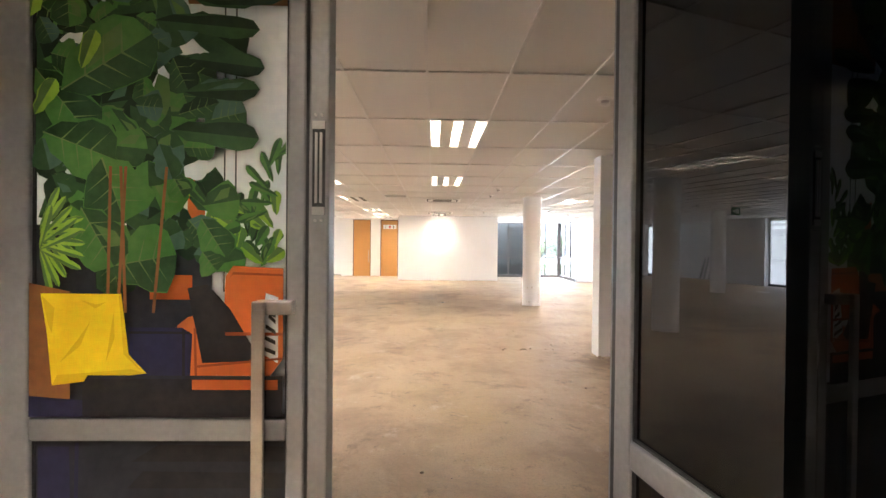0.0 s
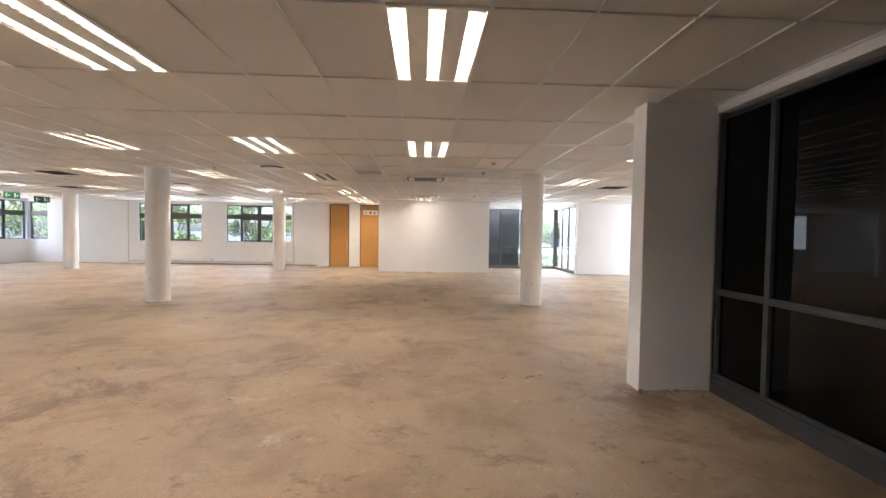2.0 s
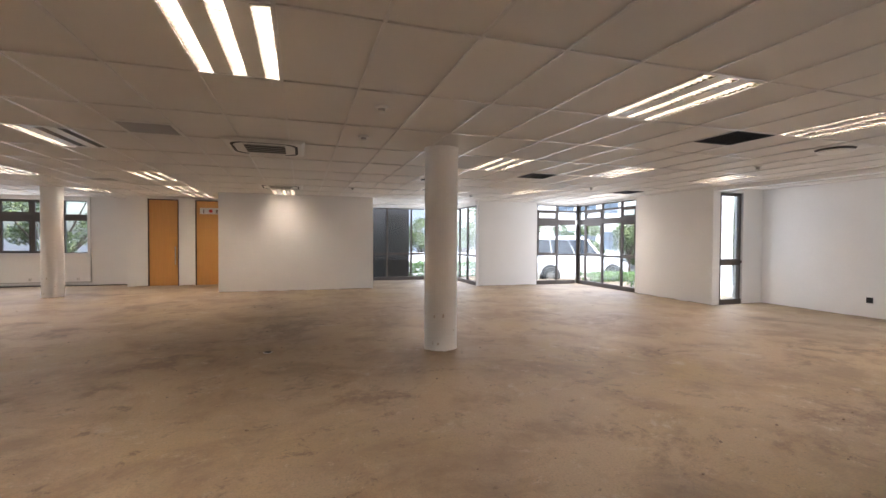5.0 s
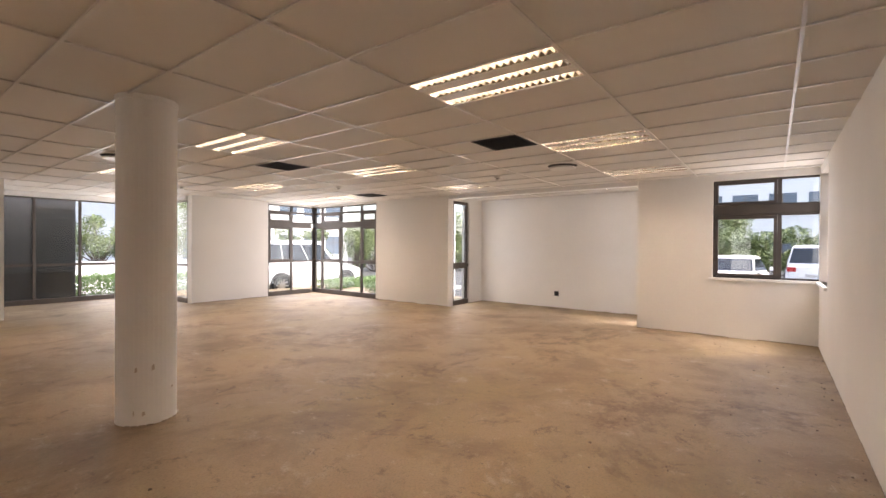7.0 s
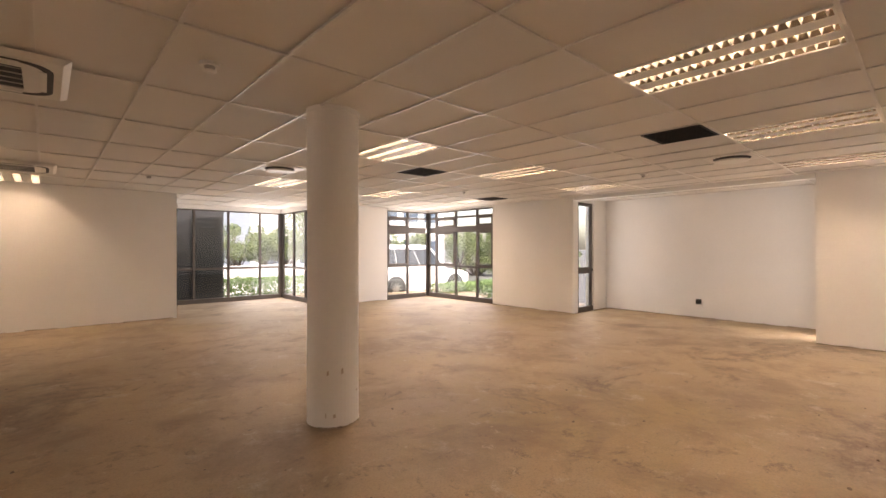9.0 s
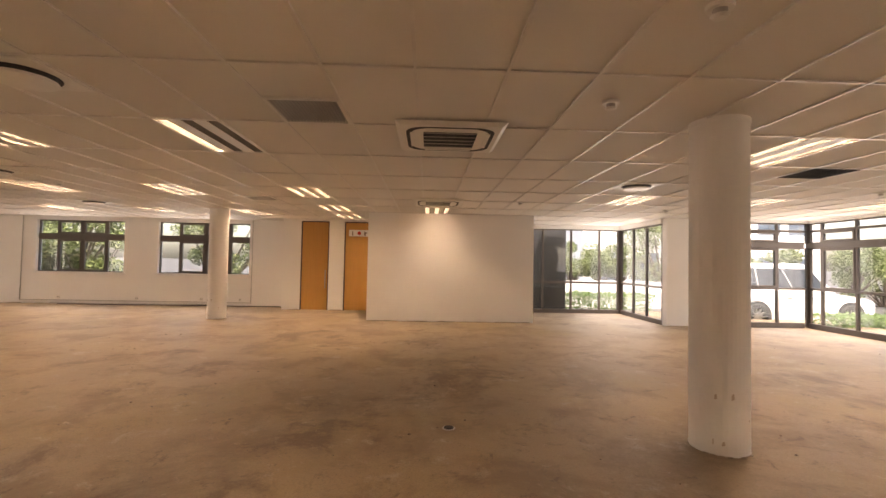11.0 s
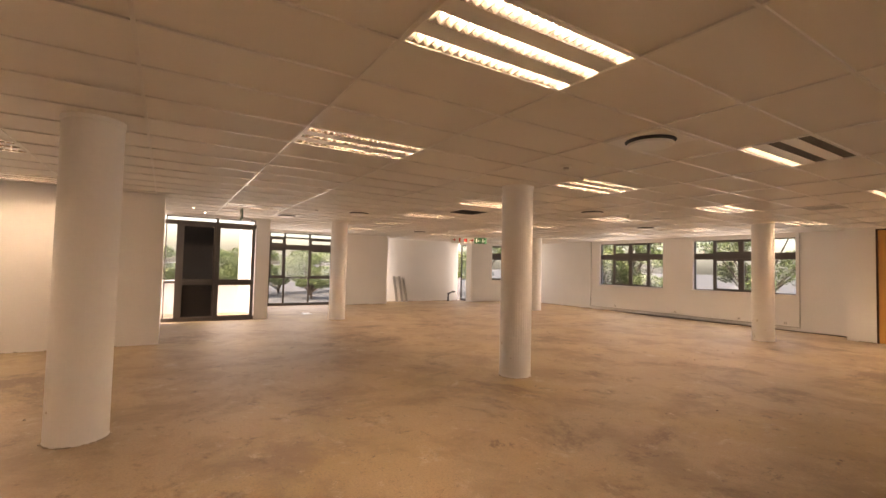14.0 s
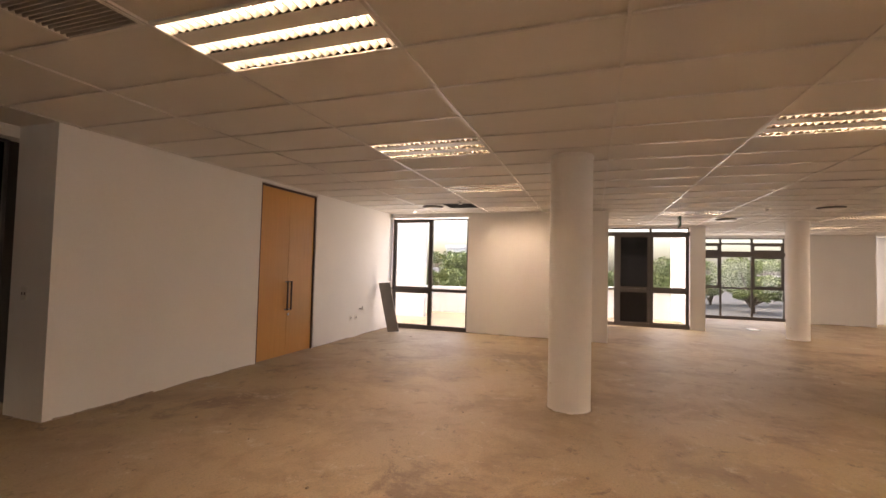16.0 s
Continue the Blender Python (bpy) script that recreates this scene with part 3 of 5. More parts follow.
# lintels over tall glazing, and sills
p = Parts()
p.box(8.3, 9.98, 18.46, 18.7, 2.69, 3.04, M_WALL).box(9.86, 10.08, 15.7, 18.46, 2.692, 3.04, M_WALL).box(2.84, 6.36, 21.18, 21.4, 2.63, 3.04, M_WALL).box(6.16, 6.38, 18.73, 21.18, 2.632, 3.04, M_WALL)
p.box(10.1, 10.82, 13.2, 13.42, 2.65, 3.04, M_WALL).box(-10.17, -9.95, 1.8, 3.75, 2.66, 3.04, M_WALL).box(-13.42, -13.2, 6.79, 8.9, 2.69, 3.04, M_WALL).box(-17.2, -17.0, 9.95, 12.3, 2.67, 3.04, M_WALL).box(-17.75, -17.2, 18.7, 18.92, 2.61, 3.04, M_WALL).box(-17.75, -17.22, 14.3, 14.5, 2.61, 3.04, M_WALL).box(10.1, 10.82, 8.6, 8.8, 2.65, 3.04, M_WALL)
p.box(9.88, 10.1, 8.81, 13.19, 2.66, 3.04, M_WALL)
tagged(p.make("wall_lintel"), "white painted lintels over the glazing", "lintel", kind="structure")
p = Parts()
for x0, x1 in ((-12.2, -9.4), (-8.45, -5.5), (-16.79, -15.9)):
    p.box(x0, x1, 21.70, 21.86, 0.955, 1.0, M_WHITE)
p.box(9.84, 9.97, 6.05, 7.66, 0.955, 1.0, M_WHITE).box(8.6, 9.84, 6.05, 6.24, 0.955, 1.0, M_WHITE).box(-16.9, -16.75, 19.85, 21.7, 0.955, 1.0, M_WHITE)
tagged(p.make("window_sill", bevel=0.005), "white painted window sills", "window sill", kind="structure")

# ---- dark glass screen beside the entrance ----
e7 = [1.3, 2.5, 3.7, 5.2, 5.82]
window("x", 3.09, [(0.16, 0.97, e7, (0,) * 4), (0.97, 2.62, e7, (0,) * 4)], [(0.0, 0.16, 1.28, 5.83)], label="grey aluminium screen with dark glass", pane=M_TINT, frame_mat=M_SCREEN)
e8 = [-2.78, -1.95, -1.1]
window("y", 1.1, [(0.1, 1.0, e8, (0, 0)), (1.0, 2.62, e8, (0, 0))], [(0.0, 0.1, -2.8, -1.1)], label="grey aluminium screen with dark glass", pane=M_TINT, frame_mat=M_SCREEN)
e9 = [0.66, 1.8, 3.02]
window("y", 1.1, [(0.1, 1.0, e9, (0, 0)), (1.0, 2.62, e9, (0, 0))], [(0.0, 0.1, 0.64, 3.03)], label="grey aluminium screen with dark glass", pane=M_TINT, frame_mat=M_SCREEN)
p = Parts()
p.box(-3.02, 3.04, 1.03, 1.24, 2.63, 3.04, M_WALL)
tagged(p.make("wall_entry_lintel"), "white bulkhead over the entrance", "lintel", kind="structure")


# ---- entrance doors ----
def ring_frame(p, x0, x1, z0, z1, w, y0, y1, mat):
    p.box(x0, x0 + w, y0, y1, z0, z1, mat).box(x1 - w, x1, y0, y1, z0, z1, mat)
    p.box(x0 + w, x1 - w, y0, y1, z0, z0 + w, mat).box(x0 + w, x1 - w, y0, y1, z1 - w, z1, mat)


door = tagged(empty("door_1", (-0.66, 1.045, 0)), "closed grey aluminium door leaf with a printed film of plants on its glass", "door", kind="structure")
p = Parts()
p.box(-0.40, -0.30, -0.025, 0.025, 0.0, 2.62, M_GREY).box(0.355, 0.402, -0.025, 0.025, 0.0, 2.62, M_GREY)
p.box(-0.30, 0.355, -0.025, 0.025, 0.99, 1.05, M_GREY).box(-0.30, 0.355, -0.025, 0.025, 0.0, 0.16, M_GREY).box(-0.30, 0.355, -0.025, 0.025, 2.5, 2.62, M_GREY)
p.make("frame", door, bevel=0.006)
p = Parts()
ring_frame(p, -0.30, 0.355, 1.05, 2.5, 0.006, -0.012, 0.012, M_DARK)
ring_frame(p, -0.30, 0.355, 0.16, 0.99, 0.006, -0.012, 0.012, M_DARK)
p.box(0.402, 0.412, -0.02, 0.02, 0, 2.62, M_DARK)
p.make("seal", door)
p = Parts()
p.box(0.285, 0.315, -0.075, -0.06, 0.32, 1.36, M_STEEL).box(0.285, 0.38, -0.06, -0.0255, 1.325, 1.36, M_STEEL).box(0.285, 0.38, -0.06, -0.0255, 0.32, 0.355, M_STEEL)
tagged(p.make("handle", door, bevel=0.003), "brushed steel pull handle")

# the printed film: flat coloured shapes, each a hair in front of the last
PRINT = {}


def ink(name, c, d):
    PRINT[name] = material("print_" + name, c, 0.45, other=d, scale=9, grain=45, spec=0.15)
    return PRINT[name]


I_WALL = ink("pale_wall", (0.612, 0.680, 0.748), (0.782, 0.816, 0.850))
I_GL1 = ink("leaf_dark", (0.020, 0.054, 0.024), (0.051, 0.111, 0.043))
I_GL2 = ink("leaf_mid", (0.051, 0.145, 0.034), (0.102, 0.221, 0.060))
I_GL0 = ink("leaf_black", (0.010, 0.024, 0.014), (0.022, 0.045, 0.022))
I_GL4 = ink("leaf_blue", (0.05, 0.10, 0.075), (0.09, 0.16, 0.12))
I_GL5 = ink("leaf_soft", (0.075, 0.15, 0.045), (0.12, 0.20, 0.07))
I_GL3 = ink("leaf_light", (0.170, 0.323, 0.034), (0.289, 0.459, 0.068))
I_YEL = ink("yellow", (0.80, 0.62, 0.009), (0.74, 0.52, 0.009))
I_FOLD = ink("yellow_fold", (0.58, 0.40, 0.008), (0.66, 0.46, 0.008))
I_ORG = ink("orange", (0.56, 0.145, 0.034), (0.43, 0.105, 0.028))
I_SEAM = ink("orange_seam", (0.22, 0.055, 0.018), (0.30, 0.07, 0.02))
I_NAVY = ink("navy", (0.030, 0.030, 0.070), (0.020, 0.020, 0.045))
I_BLK = ink("black", (0.014, 0.014, 0.017), (0.034, 0.031, 0.031))
I_DRK = ink("dusk", (0.018, 0.020, 0.026), (0.036, 0.038, 0.046))
I_BRN = ink("brown", (0.272, 0.119, 0.043), (0.170, 0.076, 0.034))
I_VEIN = ink("vein", (0.10, 0.17, 0.06), (0.15, 0.22, 0.08))
film = Parts()
FX0, FX1, FZ0, FZ1 = -0.294, 0.349, 1.056, 2.494
LAYER = [0]


def print_shape(pts, mat):
    """A flat shape on the film; pts run 0..1 across and 0..1.35 up. Cut to the pane."""
    LAYER[0] += 1
    y = -0.006 - LAYER[0] * 0.00002
    q = [(FX0 + u * (FX1 - FX0), FZ0 + v * 1.07) for u, v in pts]
    for k, lim, sign in ((0, FX0, 1), (0, FX1, -1), (1, FZ0, 1), (1, FZ1, -1)):
        out = []
        for a, b in zip(q, q[1:] + q[:1]):
            ia, ib = sign * (a[k] - lim) >= 0, sign * (b[k] - lim) >= 0
            if ia:
                out.append(a)
            if ia != ib:
                t = (lim - a[k]) / (b[k] - a[k])
                out.append((a[0] + t * (b[0] - a[0]), a[1] + t * (b[1] - a[1])))
        q = out
        if len(q) < 3:
            return
    film.poly([(x, y, z) for x, z in q], mat)


def print_leaf(u, v, length, width, turn, mat, vein=True):
    c, s = math.cos(radians(turn)), math.sin(radians(turn))
    outline = [(0, 0), (0.18, 0.30), (0.38, 0.36), (0.55, 0.46), (0.78, 0.50), (0.93, 0.32), (1.0, 0.0)]
    pts = outline + [(a, -b * 0.92) for a, b in outline[-2:0:-1]]
    rr = random.Random(int(u * 991 + v * 577))
    place = lambda a, b: (u + (a * length * c - b * width * s) * 1.0, v + (a * length * s + b * width * c) * 0.62)
    edge = [rr.uniform(0.88, 1.1) for _ in pts]
    print_shape([place(a, b * k) for (a, b), k in zip(pts, edge)], mat)
    tone = {I_GL0: I_GL1, I_GL1: I_GL0, I_GL2: I_GL1, I_GL5: I_GL2, I_GL4: I_GL1, I_GL3: I_GL5}[mat]
    n = len(outline)
    under = [(1.0, 0.0)] + [(a, b * k) for (a, b), k in zip(pts[n:], edge[n:])] + [(0, 0)]
    if rr.random() < 0.5:
        under = [(a, -b) for a, b in under]
    print_shape([place(a, b * 0.97) for a, b in under], tone)
    if rr.random() < 0.4:      # sheen on the blade
        print_shape([place(0.3, 0.05), place(0.55, 0.3), place(0.8, 0.33), place(0.7, 0.1)], I_GL4 if mat in (I_GL0, I_GL1) else I_GL5)
    if vein:
        print_shape([place(0, 0.012), place(1, 0), place(0, -0.012)], I_VEIN)
        for k in (0.25, 0.45, 0.65):
            for sg in (1, -1):
                print_shape([place(k, 0), place(k + 0.17, sg * 0.36), place(k + 0.025, 0)], I_VEIN)


print_shape([(0, 0), (1, 0), (1, 1.36), (0, 1.36)], I_WALL)
print_shape([(0.6, 1.0), (1, 1.0), (1, 1.36), (0.5, 1.36)], I_BRN)
print_shape([(0, 0), (0.7, 0), (0.7, 0.42), (0, 0.46)], I_DRK)
print_shape([(0.45, 0.28), (0.62, 0.28), (0.62, 0.34), (0.45, 0.34)], I_ORG)
print_shape([(0.6, 0.4), (0.67, 0.4), (0.67, 0.56), (0.6, 0.58)], I_ORG)
for u0 in (0.745, 0.79):
    print_shape([(u0, 0.3), (u0 + 0.006, 0.3), (u0 + 0.006, 1.2), (u0, 1.2)], I_DRK)
fr = random.Random(11)
for k in range(85):
    u, v = fr.uniform(-0.05, 0.62), fr.uniform(0.42, 1.35)
    print_leaf(u, v, fr.uniform(0.14, 0.3), fr.uniform(0.12, 0.26), fr.uniform(-80, 60), fr.choice((I_GL0, I_GL1, I_GL1, I_GL2, I_GL2, I_GL5, I_GL4)), fr.random() < 0.3)
for k in range(46):
    print_leaf(fr.uniform(0.66, 0.98), fr.uniform(0.36, 0.52), fr.uniform(0.07, 0.14), fr.uniform(0.03, 0.06), fr.uniform(20, 160), fr.choice((I_GL2, I_GL3, I_GL1)), False)
for k in range(9):
    print_leaf(0.93 + 0.02 * (k % 3), 0.50 + 0.017 * k, 0.13, 0.035, 200 - 22 * k, I_GL2, False)
for k in range(95):
    u, v = fr.uniform(0.02, 0.74), fr.uniform(0.36, 1.34)
    if u + 0.35 * v < 1.0:
        print_leaf(u, v, fr.uniform(0.08, 0.19), fr.uniform(0.08, 0.17), fr.uniform(-95, 45), fr.choice((I_GL0, I_GL1, I_GL2, I_GL2, I_GL4, I_GL4, I_GL5)), fr.random() < 0.5)
for a in ((0.48, 0.95, 0.42, 0.10, -4), (0.62, 0.86, 0.3, 0.1, -6), (0.55, 0.69, 0.35, 0.13, -5), (0.6, 0.78, 0.3, 0.09, 3), (0.66, 1.0, 0.36, 0.09, 6)):
    print_leaf(*a, I_GL1, False)
for a in ((0.02, 0.83, 0.36, 0.22, -50), (0.12, 0.78, 0.42, 0.3, 32), (0.05, 0.68, 0.3, 0.26, -20), (0.28, 0.62, 0.26, 0.3, -70), (0.3, 0.36, 0.28, 0.28, 10), (0.2, 0.5, 0.26, 0.24, -60)):
    print_leaf(*a, I_GL2)
for a in ((0.0, 0.95, 0.2, 0.12, 80), (0.2, 0.83, 0.16, 0.08, 70), (0.02, 0.72, 0.16, 0.08, 60)):
    print_leaf(*a, I_GL3, False)
for k in range(16):
    print_leaf(0.04, 0.40 + 0.012 * (k % 5), 0.18, 0.03, -75 + 10 * k, I_GL3, False)
for u0, t0 in ((0.34, 0.03), (0.37, -0.02), (0.30, 0.01), (0.48, 0.05)):
    print_shape([(u0, 0.25), (u0 + 0.012, 0.25), (u0 + 0.012 + t0, 0.6), (u0 + t0, 0.6)], I_BRN)
# armchairs, cushions and table
print_shape([(0, 0.02), (0.16, 0.02), (0.16, 0.30), (0, 0.32)], I_BRN)
print_shape([(0.76, 0.2), (1.0, 0.2), (1.0, 0.36), (0.80, 0.365), (0.77, 0.34)], I_ORG)
print_shape([(0.58, 0.09), (0.78, 0.12), (0.74, 0.26), (0.62, 0.24), (0.58, 0.22)], I_ORG)
print_shape([(0.64, 0.1), (0.95, 0.1), (1.0, 0.14), (1.0, 0.2), (0.64, 0.13)], I_ORG)
print_shape([(0.39, 0.07), (0.63, 0.07), (0.64, 0.20), (0.60, 0.215), (0.39, 0.215)], I_NAVY)
print_shape([(0.62, 0.31), (0.70, 0.32), (0.79, 0.26), (0.90, 0.15), (0.86, 0.135), (0.68, 0.13)], I_BLK)
print_shape([(0.90, 0.16), (0.93, 0.30), (0.98, 0.29), (0.98, 0.13)], I_WALL)
print_shape([(0.90, 0.26), (0.97, 0.24), (0.97, 0.26), (0.91, 0.285)], I_BLK)
print_shape([(0.045, 0.295), (0.36, 0.295), (0.39, 0.15), (0.46, 0.105), (0.09, 0.075), (0.07, 0.2)], I_YEL)
for fold in ([(0.09, 0.075), (0.46, 0.105), (0.40, 0.115), (0.11, 0.10)], [(0.35, 0.29), (0.36, 0.295), (0.39, 0.15), (0.44, 0.11), (0.37, 0.15)], [(0.12, 0.13), (0.20, 0.17), (0.24, 0.23), (0.19, 0.185)],
             [(0.30, 0.13), (0.335, 0.19), (0.33, 0.25), (0.315, 0.19)], [(0.05, 0.29), (0.10, 0.26), (0.09, 0.20), (0.075, 0.22)], [(0.2, 0.28), (0.26, 0.26), (0.3, 0.275), (0.26, 0.27)]):
    print_shape(fold, I_FOLD)
for seam in ([(0.77, 0.205), (1.0, 0.205), (1.0, 0.197), (0.77, 0.197)], [(0.785, 0.335), (0.80, 0.35), (1.0, 0.346), (1.0, 0.341), (0.80, 0.344)], [(0.645, 0.215), (0.655, 0.215), (0.66, 0.10), (0.65, 0.10)], [(0.66, 0.125), (1.0, 0.145), (1.0, 0.139), (0.66, 0.119)]):
    print_shape(seam, I_SEAM)
print_shape([(0.39, 0.20), (0.63, 0.20), (0.63, 0.206), (0.39, 0.206)], I_BLK)
print_shape([(0.60, 0.07), (0.612, 0.07), (0.612, 0.21), (0.60, 0.212)], I_BLK)
for k in range(5):        # striped cushion
    print_shape([(0.905 + 0.012 * k, 0.165 + 0.025 * k), (0.97, 0.15 + 0.025 * k), (0.97, 0.16 + 0.025 * k), (0.907 + 0.012 * k, 0.175 + 0.025 * k)], I_BLK)
print_shape([(0.0, 0.0), (0.22, 0.0), (0.22, 0.04), (0.0, 0.05)], I_NAVY)
print_shape([(0.21, 0.0), (1.0, 0.0), (1.0, 0.10), (0.23, 0.10), (0.21, 0.08)], I_BLK)
print_shape([(0.23, 0.092), (1.0, 0.092), (1.0, 0.1), (0.24, 0.1)], I_DRK)
print_shape([(0.64, 0.066), (0.98, 0.066), (0.98, 0.09), (0.64, 0.09)], I_ORG)
tagged(film.make("printed_film", door), "printed film of potted plants, cushions and armchairs")
p = Parts()
p.box(-0.294, 0.349, -0.006, 0.006, 0.166, 0.984, I_DRK)
p.poly([(-0.05, -0.0065, 0.93), (0.349, -0.0065, 0.93), (0.349, -0.0065, 0.97), (0.02, -0.0065, 0.975)], I_BLK)
p.poly([(-0.06, -0.0066, 0.86), (0.349, -0.0066, 0.86), (0.349, -0.0066, 0.90), (-0.02, -0.0066, 0.905)], I_BLK)
p.poly([(-0.2, -0.0065, 0.6), (-0.19, -0.0065, 0.6), (-0.185, -0.0065, 0.98), (-0.195, -0.0065, 0.98)], I_NAVY)
p.poly([(-0.29, -0.0065, 0.5), (-0.2, -0.0065, 0.5), (-0.21, -0.0065, 0.97), (-0.29, -0.0065, 0.97)], I_NAVY)
p.make("lower_film", door)
p = Parts()
p.box(-0.294, 0.349, 0.000, 0.006, 1.056, 2.494, M_ROOM)
p.make("backing", door)

# post beside the closed leaf with its lock plate
post = tagged(empty("door_post", (-0.222, 1.045, 0)), "grey aluminium door post with a steel lock plate", "door post", kind="structure")
p = Parts()
p.box(-0.026, 0.026, -0.03, 0.04, 0, 2.62, M_GREY)
p.make("post", post, bevel=0.005)
p = Parts()
p.box(-0.016, 0.016, -0.034, -0.03, 1.58, 1.82, M_DARK).box(-0.009, -0.003, -0.038, -0.034, 1.61, 1.79, M_STEEL).box(0.003, 0.009, -0.038, -0.034, 1.61, 1.79, M_STEEL)
p.box(-0.016, 0.016, -0.037, -0.034, 1.80, 1.82, M_STEEL).box(-0.016, 0.016, -0.037, -0.034, 1.58, 1.60, M_STEEL)
for z in (1.565, 1.59, 1.81, 1.835):
    for x in (-0.008, 0.008):
        p.rod((x, -0.03, z), (x, -0.040, z), 0.003, M_STEEL, sides=6)
p.make("lock_plate", post)
post2 = tagged(empty("door_post", (0.605, 1.06, 0)), "grey aluminium door post", "door post", kind="structure")
p = Parts()
p.box(-0.03, 0.035, -0.03, 0.04, 0, 2.62, M_GREY).box(-0.034, -0.03, -0.02, 0.02, 0, 2.62, M_DARK)
p.make("post", post2, bevel=0.005)
# leaf swung out into the lobby
leaf = tagged(empty("door_2", (0.568, 1.01, 0)), "open grey aluminium door leaf with dark glass", "door", kind="structure")
leaf.rotation_euler = (0, 0, radians(-90 + 9.4))
p = Parts()
p.box(0.0, 0.07, -0.02, 0.02, 0, 2.62, M_GREY).box(0.85, 0.92, -0.02, 0.02, 0, 2.62, M_GREY)
p.box(0.07, 0.85, -0.02, 0.02, 0.96, 1.03, M_GREY).box(0.07, 0.85, -0.02, 0.02, 0, 0.16, M_GREY).box(0.07, 0.85, -0.02, 0.02, 2.5, 2.62, M_GREY)
p.make("frame", leaf, bevel=0.006)
p = Parts()
ring_frame(p, 0.07, 0.85, 1.03, 2.5, 0.006, -0.012, 0.012, M_DARK)
ring_frame(p, 0.07, 0.85, 0.16, 0.96, 0.006, -0.012, 0.012, M_DARK)
p.make("seal", leaf)
for z0, z1 in ((1.036, 2.494), (0.166, 0.954)):
    p = Parts()
    p.box(0.076, 0.844, -0.004, 0.004, z0, z1, M_LEAFGLASS)
    p.make("pane", leaf)


# ---- timber doors ----
def timber_door(name, axis_x, y, wide, side, leaves, handles, label, sign=False):
    """Full-height veneered door in a dark frame; side = -1 shows it to smaller y."""
    root = tagged(empty(name, (axis_x, y, 0)), label, "door", kind="structure")
    h = 2.69
    p = Parts()
    p.box(-wide / 2, -wide / 2 + 0.03, -0.03, 0.1, 0, h, M_JAMB).box(wide / 2 - 0.03, wide / 2, -0.03, 0.1, 0, h, M_JAMB).box(-wide / 2 + 0.03, wide / 2 - 0.03, -0.03, 0.1, h - 0.03, h, M_JAMB)
    p.make("frame", root, bevel=0.003)
    inner = wide - 0.07
    for k in range(leaves):
        p = Parts()
        w = inner / leaves
        x0 = -inner / 2 + k * w
        p.box(x0 + 0.0015, x0 + w - 0.0015, -0.012, 0.03, 0.008, h - 0.034, M_VENEER)
        p.make("leaf", root, bevel=0.002)
    for x, z0, z1 in handles:
        p = Parts()
        p.rod((x, -0.06, z0), (x, -0.06, z1), 0.015, M_JAMB if leaves > 1 else M_STEEL)
        p.rod((x, -0.06, z0 + 0.012), (x, -0.012, z0 + 0.012), 0.009, M_STEEL).rod((x, -0.06, z1 - 0.012), (x, -0.012, z1 - 0.012), 0.009, M_STEEL)
        p.make("handle", root, smooth=True)
    if leaves > 1:
        p = Parts()
        p.rod((0.035, -0.022, 0.66), (0.035, -0.012, 0.66), 0.02, M_STEEL, sides=16)
        p.make("lock", root)
    if side > 0:
        root.rotation_euler = (0, 0, math.pi)
    return root


timber_door("door_3", -3.30, 21.04, 0.84, -1, 1, [(0.33, 0.66, 1.22)], "closed honey-brown veneered door with a steel pull handle")
timber_door("door_4", -2.00, 21.04, 0.84, -1, 1, [], "closed honey-brown veneered door with a pictogram sign")
timber_door("door_5", -6.16, 1.76, 1.39, 1, 2, [(-0.045, 0.73, 1.2), (0.045, 0.73, 1.2)], "closed pair of honey-brown veneered doors with dark pull bars")
sign = tagged(empty("door_sign", (-1.98, 21.026, 2.35)), "white sign board with three pictograms", "sign")
p = Parts()
p.box(-0.31, 0.31, -0.004, 0, -0.1, 0.1, M_WHITE)
p.make("board", sign, bevel=0.001)
p = Parts()
p.box(-0.215, -0.185, -0.006, -0.004, -0.07, 0.05, M_GRIT)
p.make("pictogram", sign)
p = Parts()
p.rod((0.0, -0.006, 0.0), (0.0, -0.004, 0.0), 0.055, M_RED, sides=20)
p.make("pictogram", sign)
p = Parts()
p.poly([(0.15, -0.006, 0.06), (0.26, -0.006, 0.0), (0.2, -0.006, 0.0), (0.2, -0.006, -0.07), (0.15, -0.006, -0.07)], M_GRIT)
p.make("pictogram", sign)


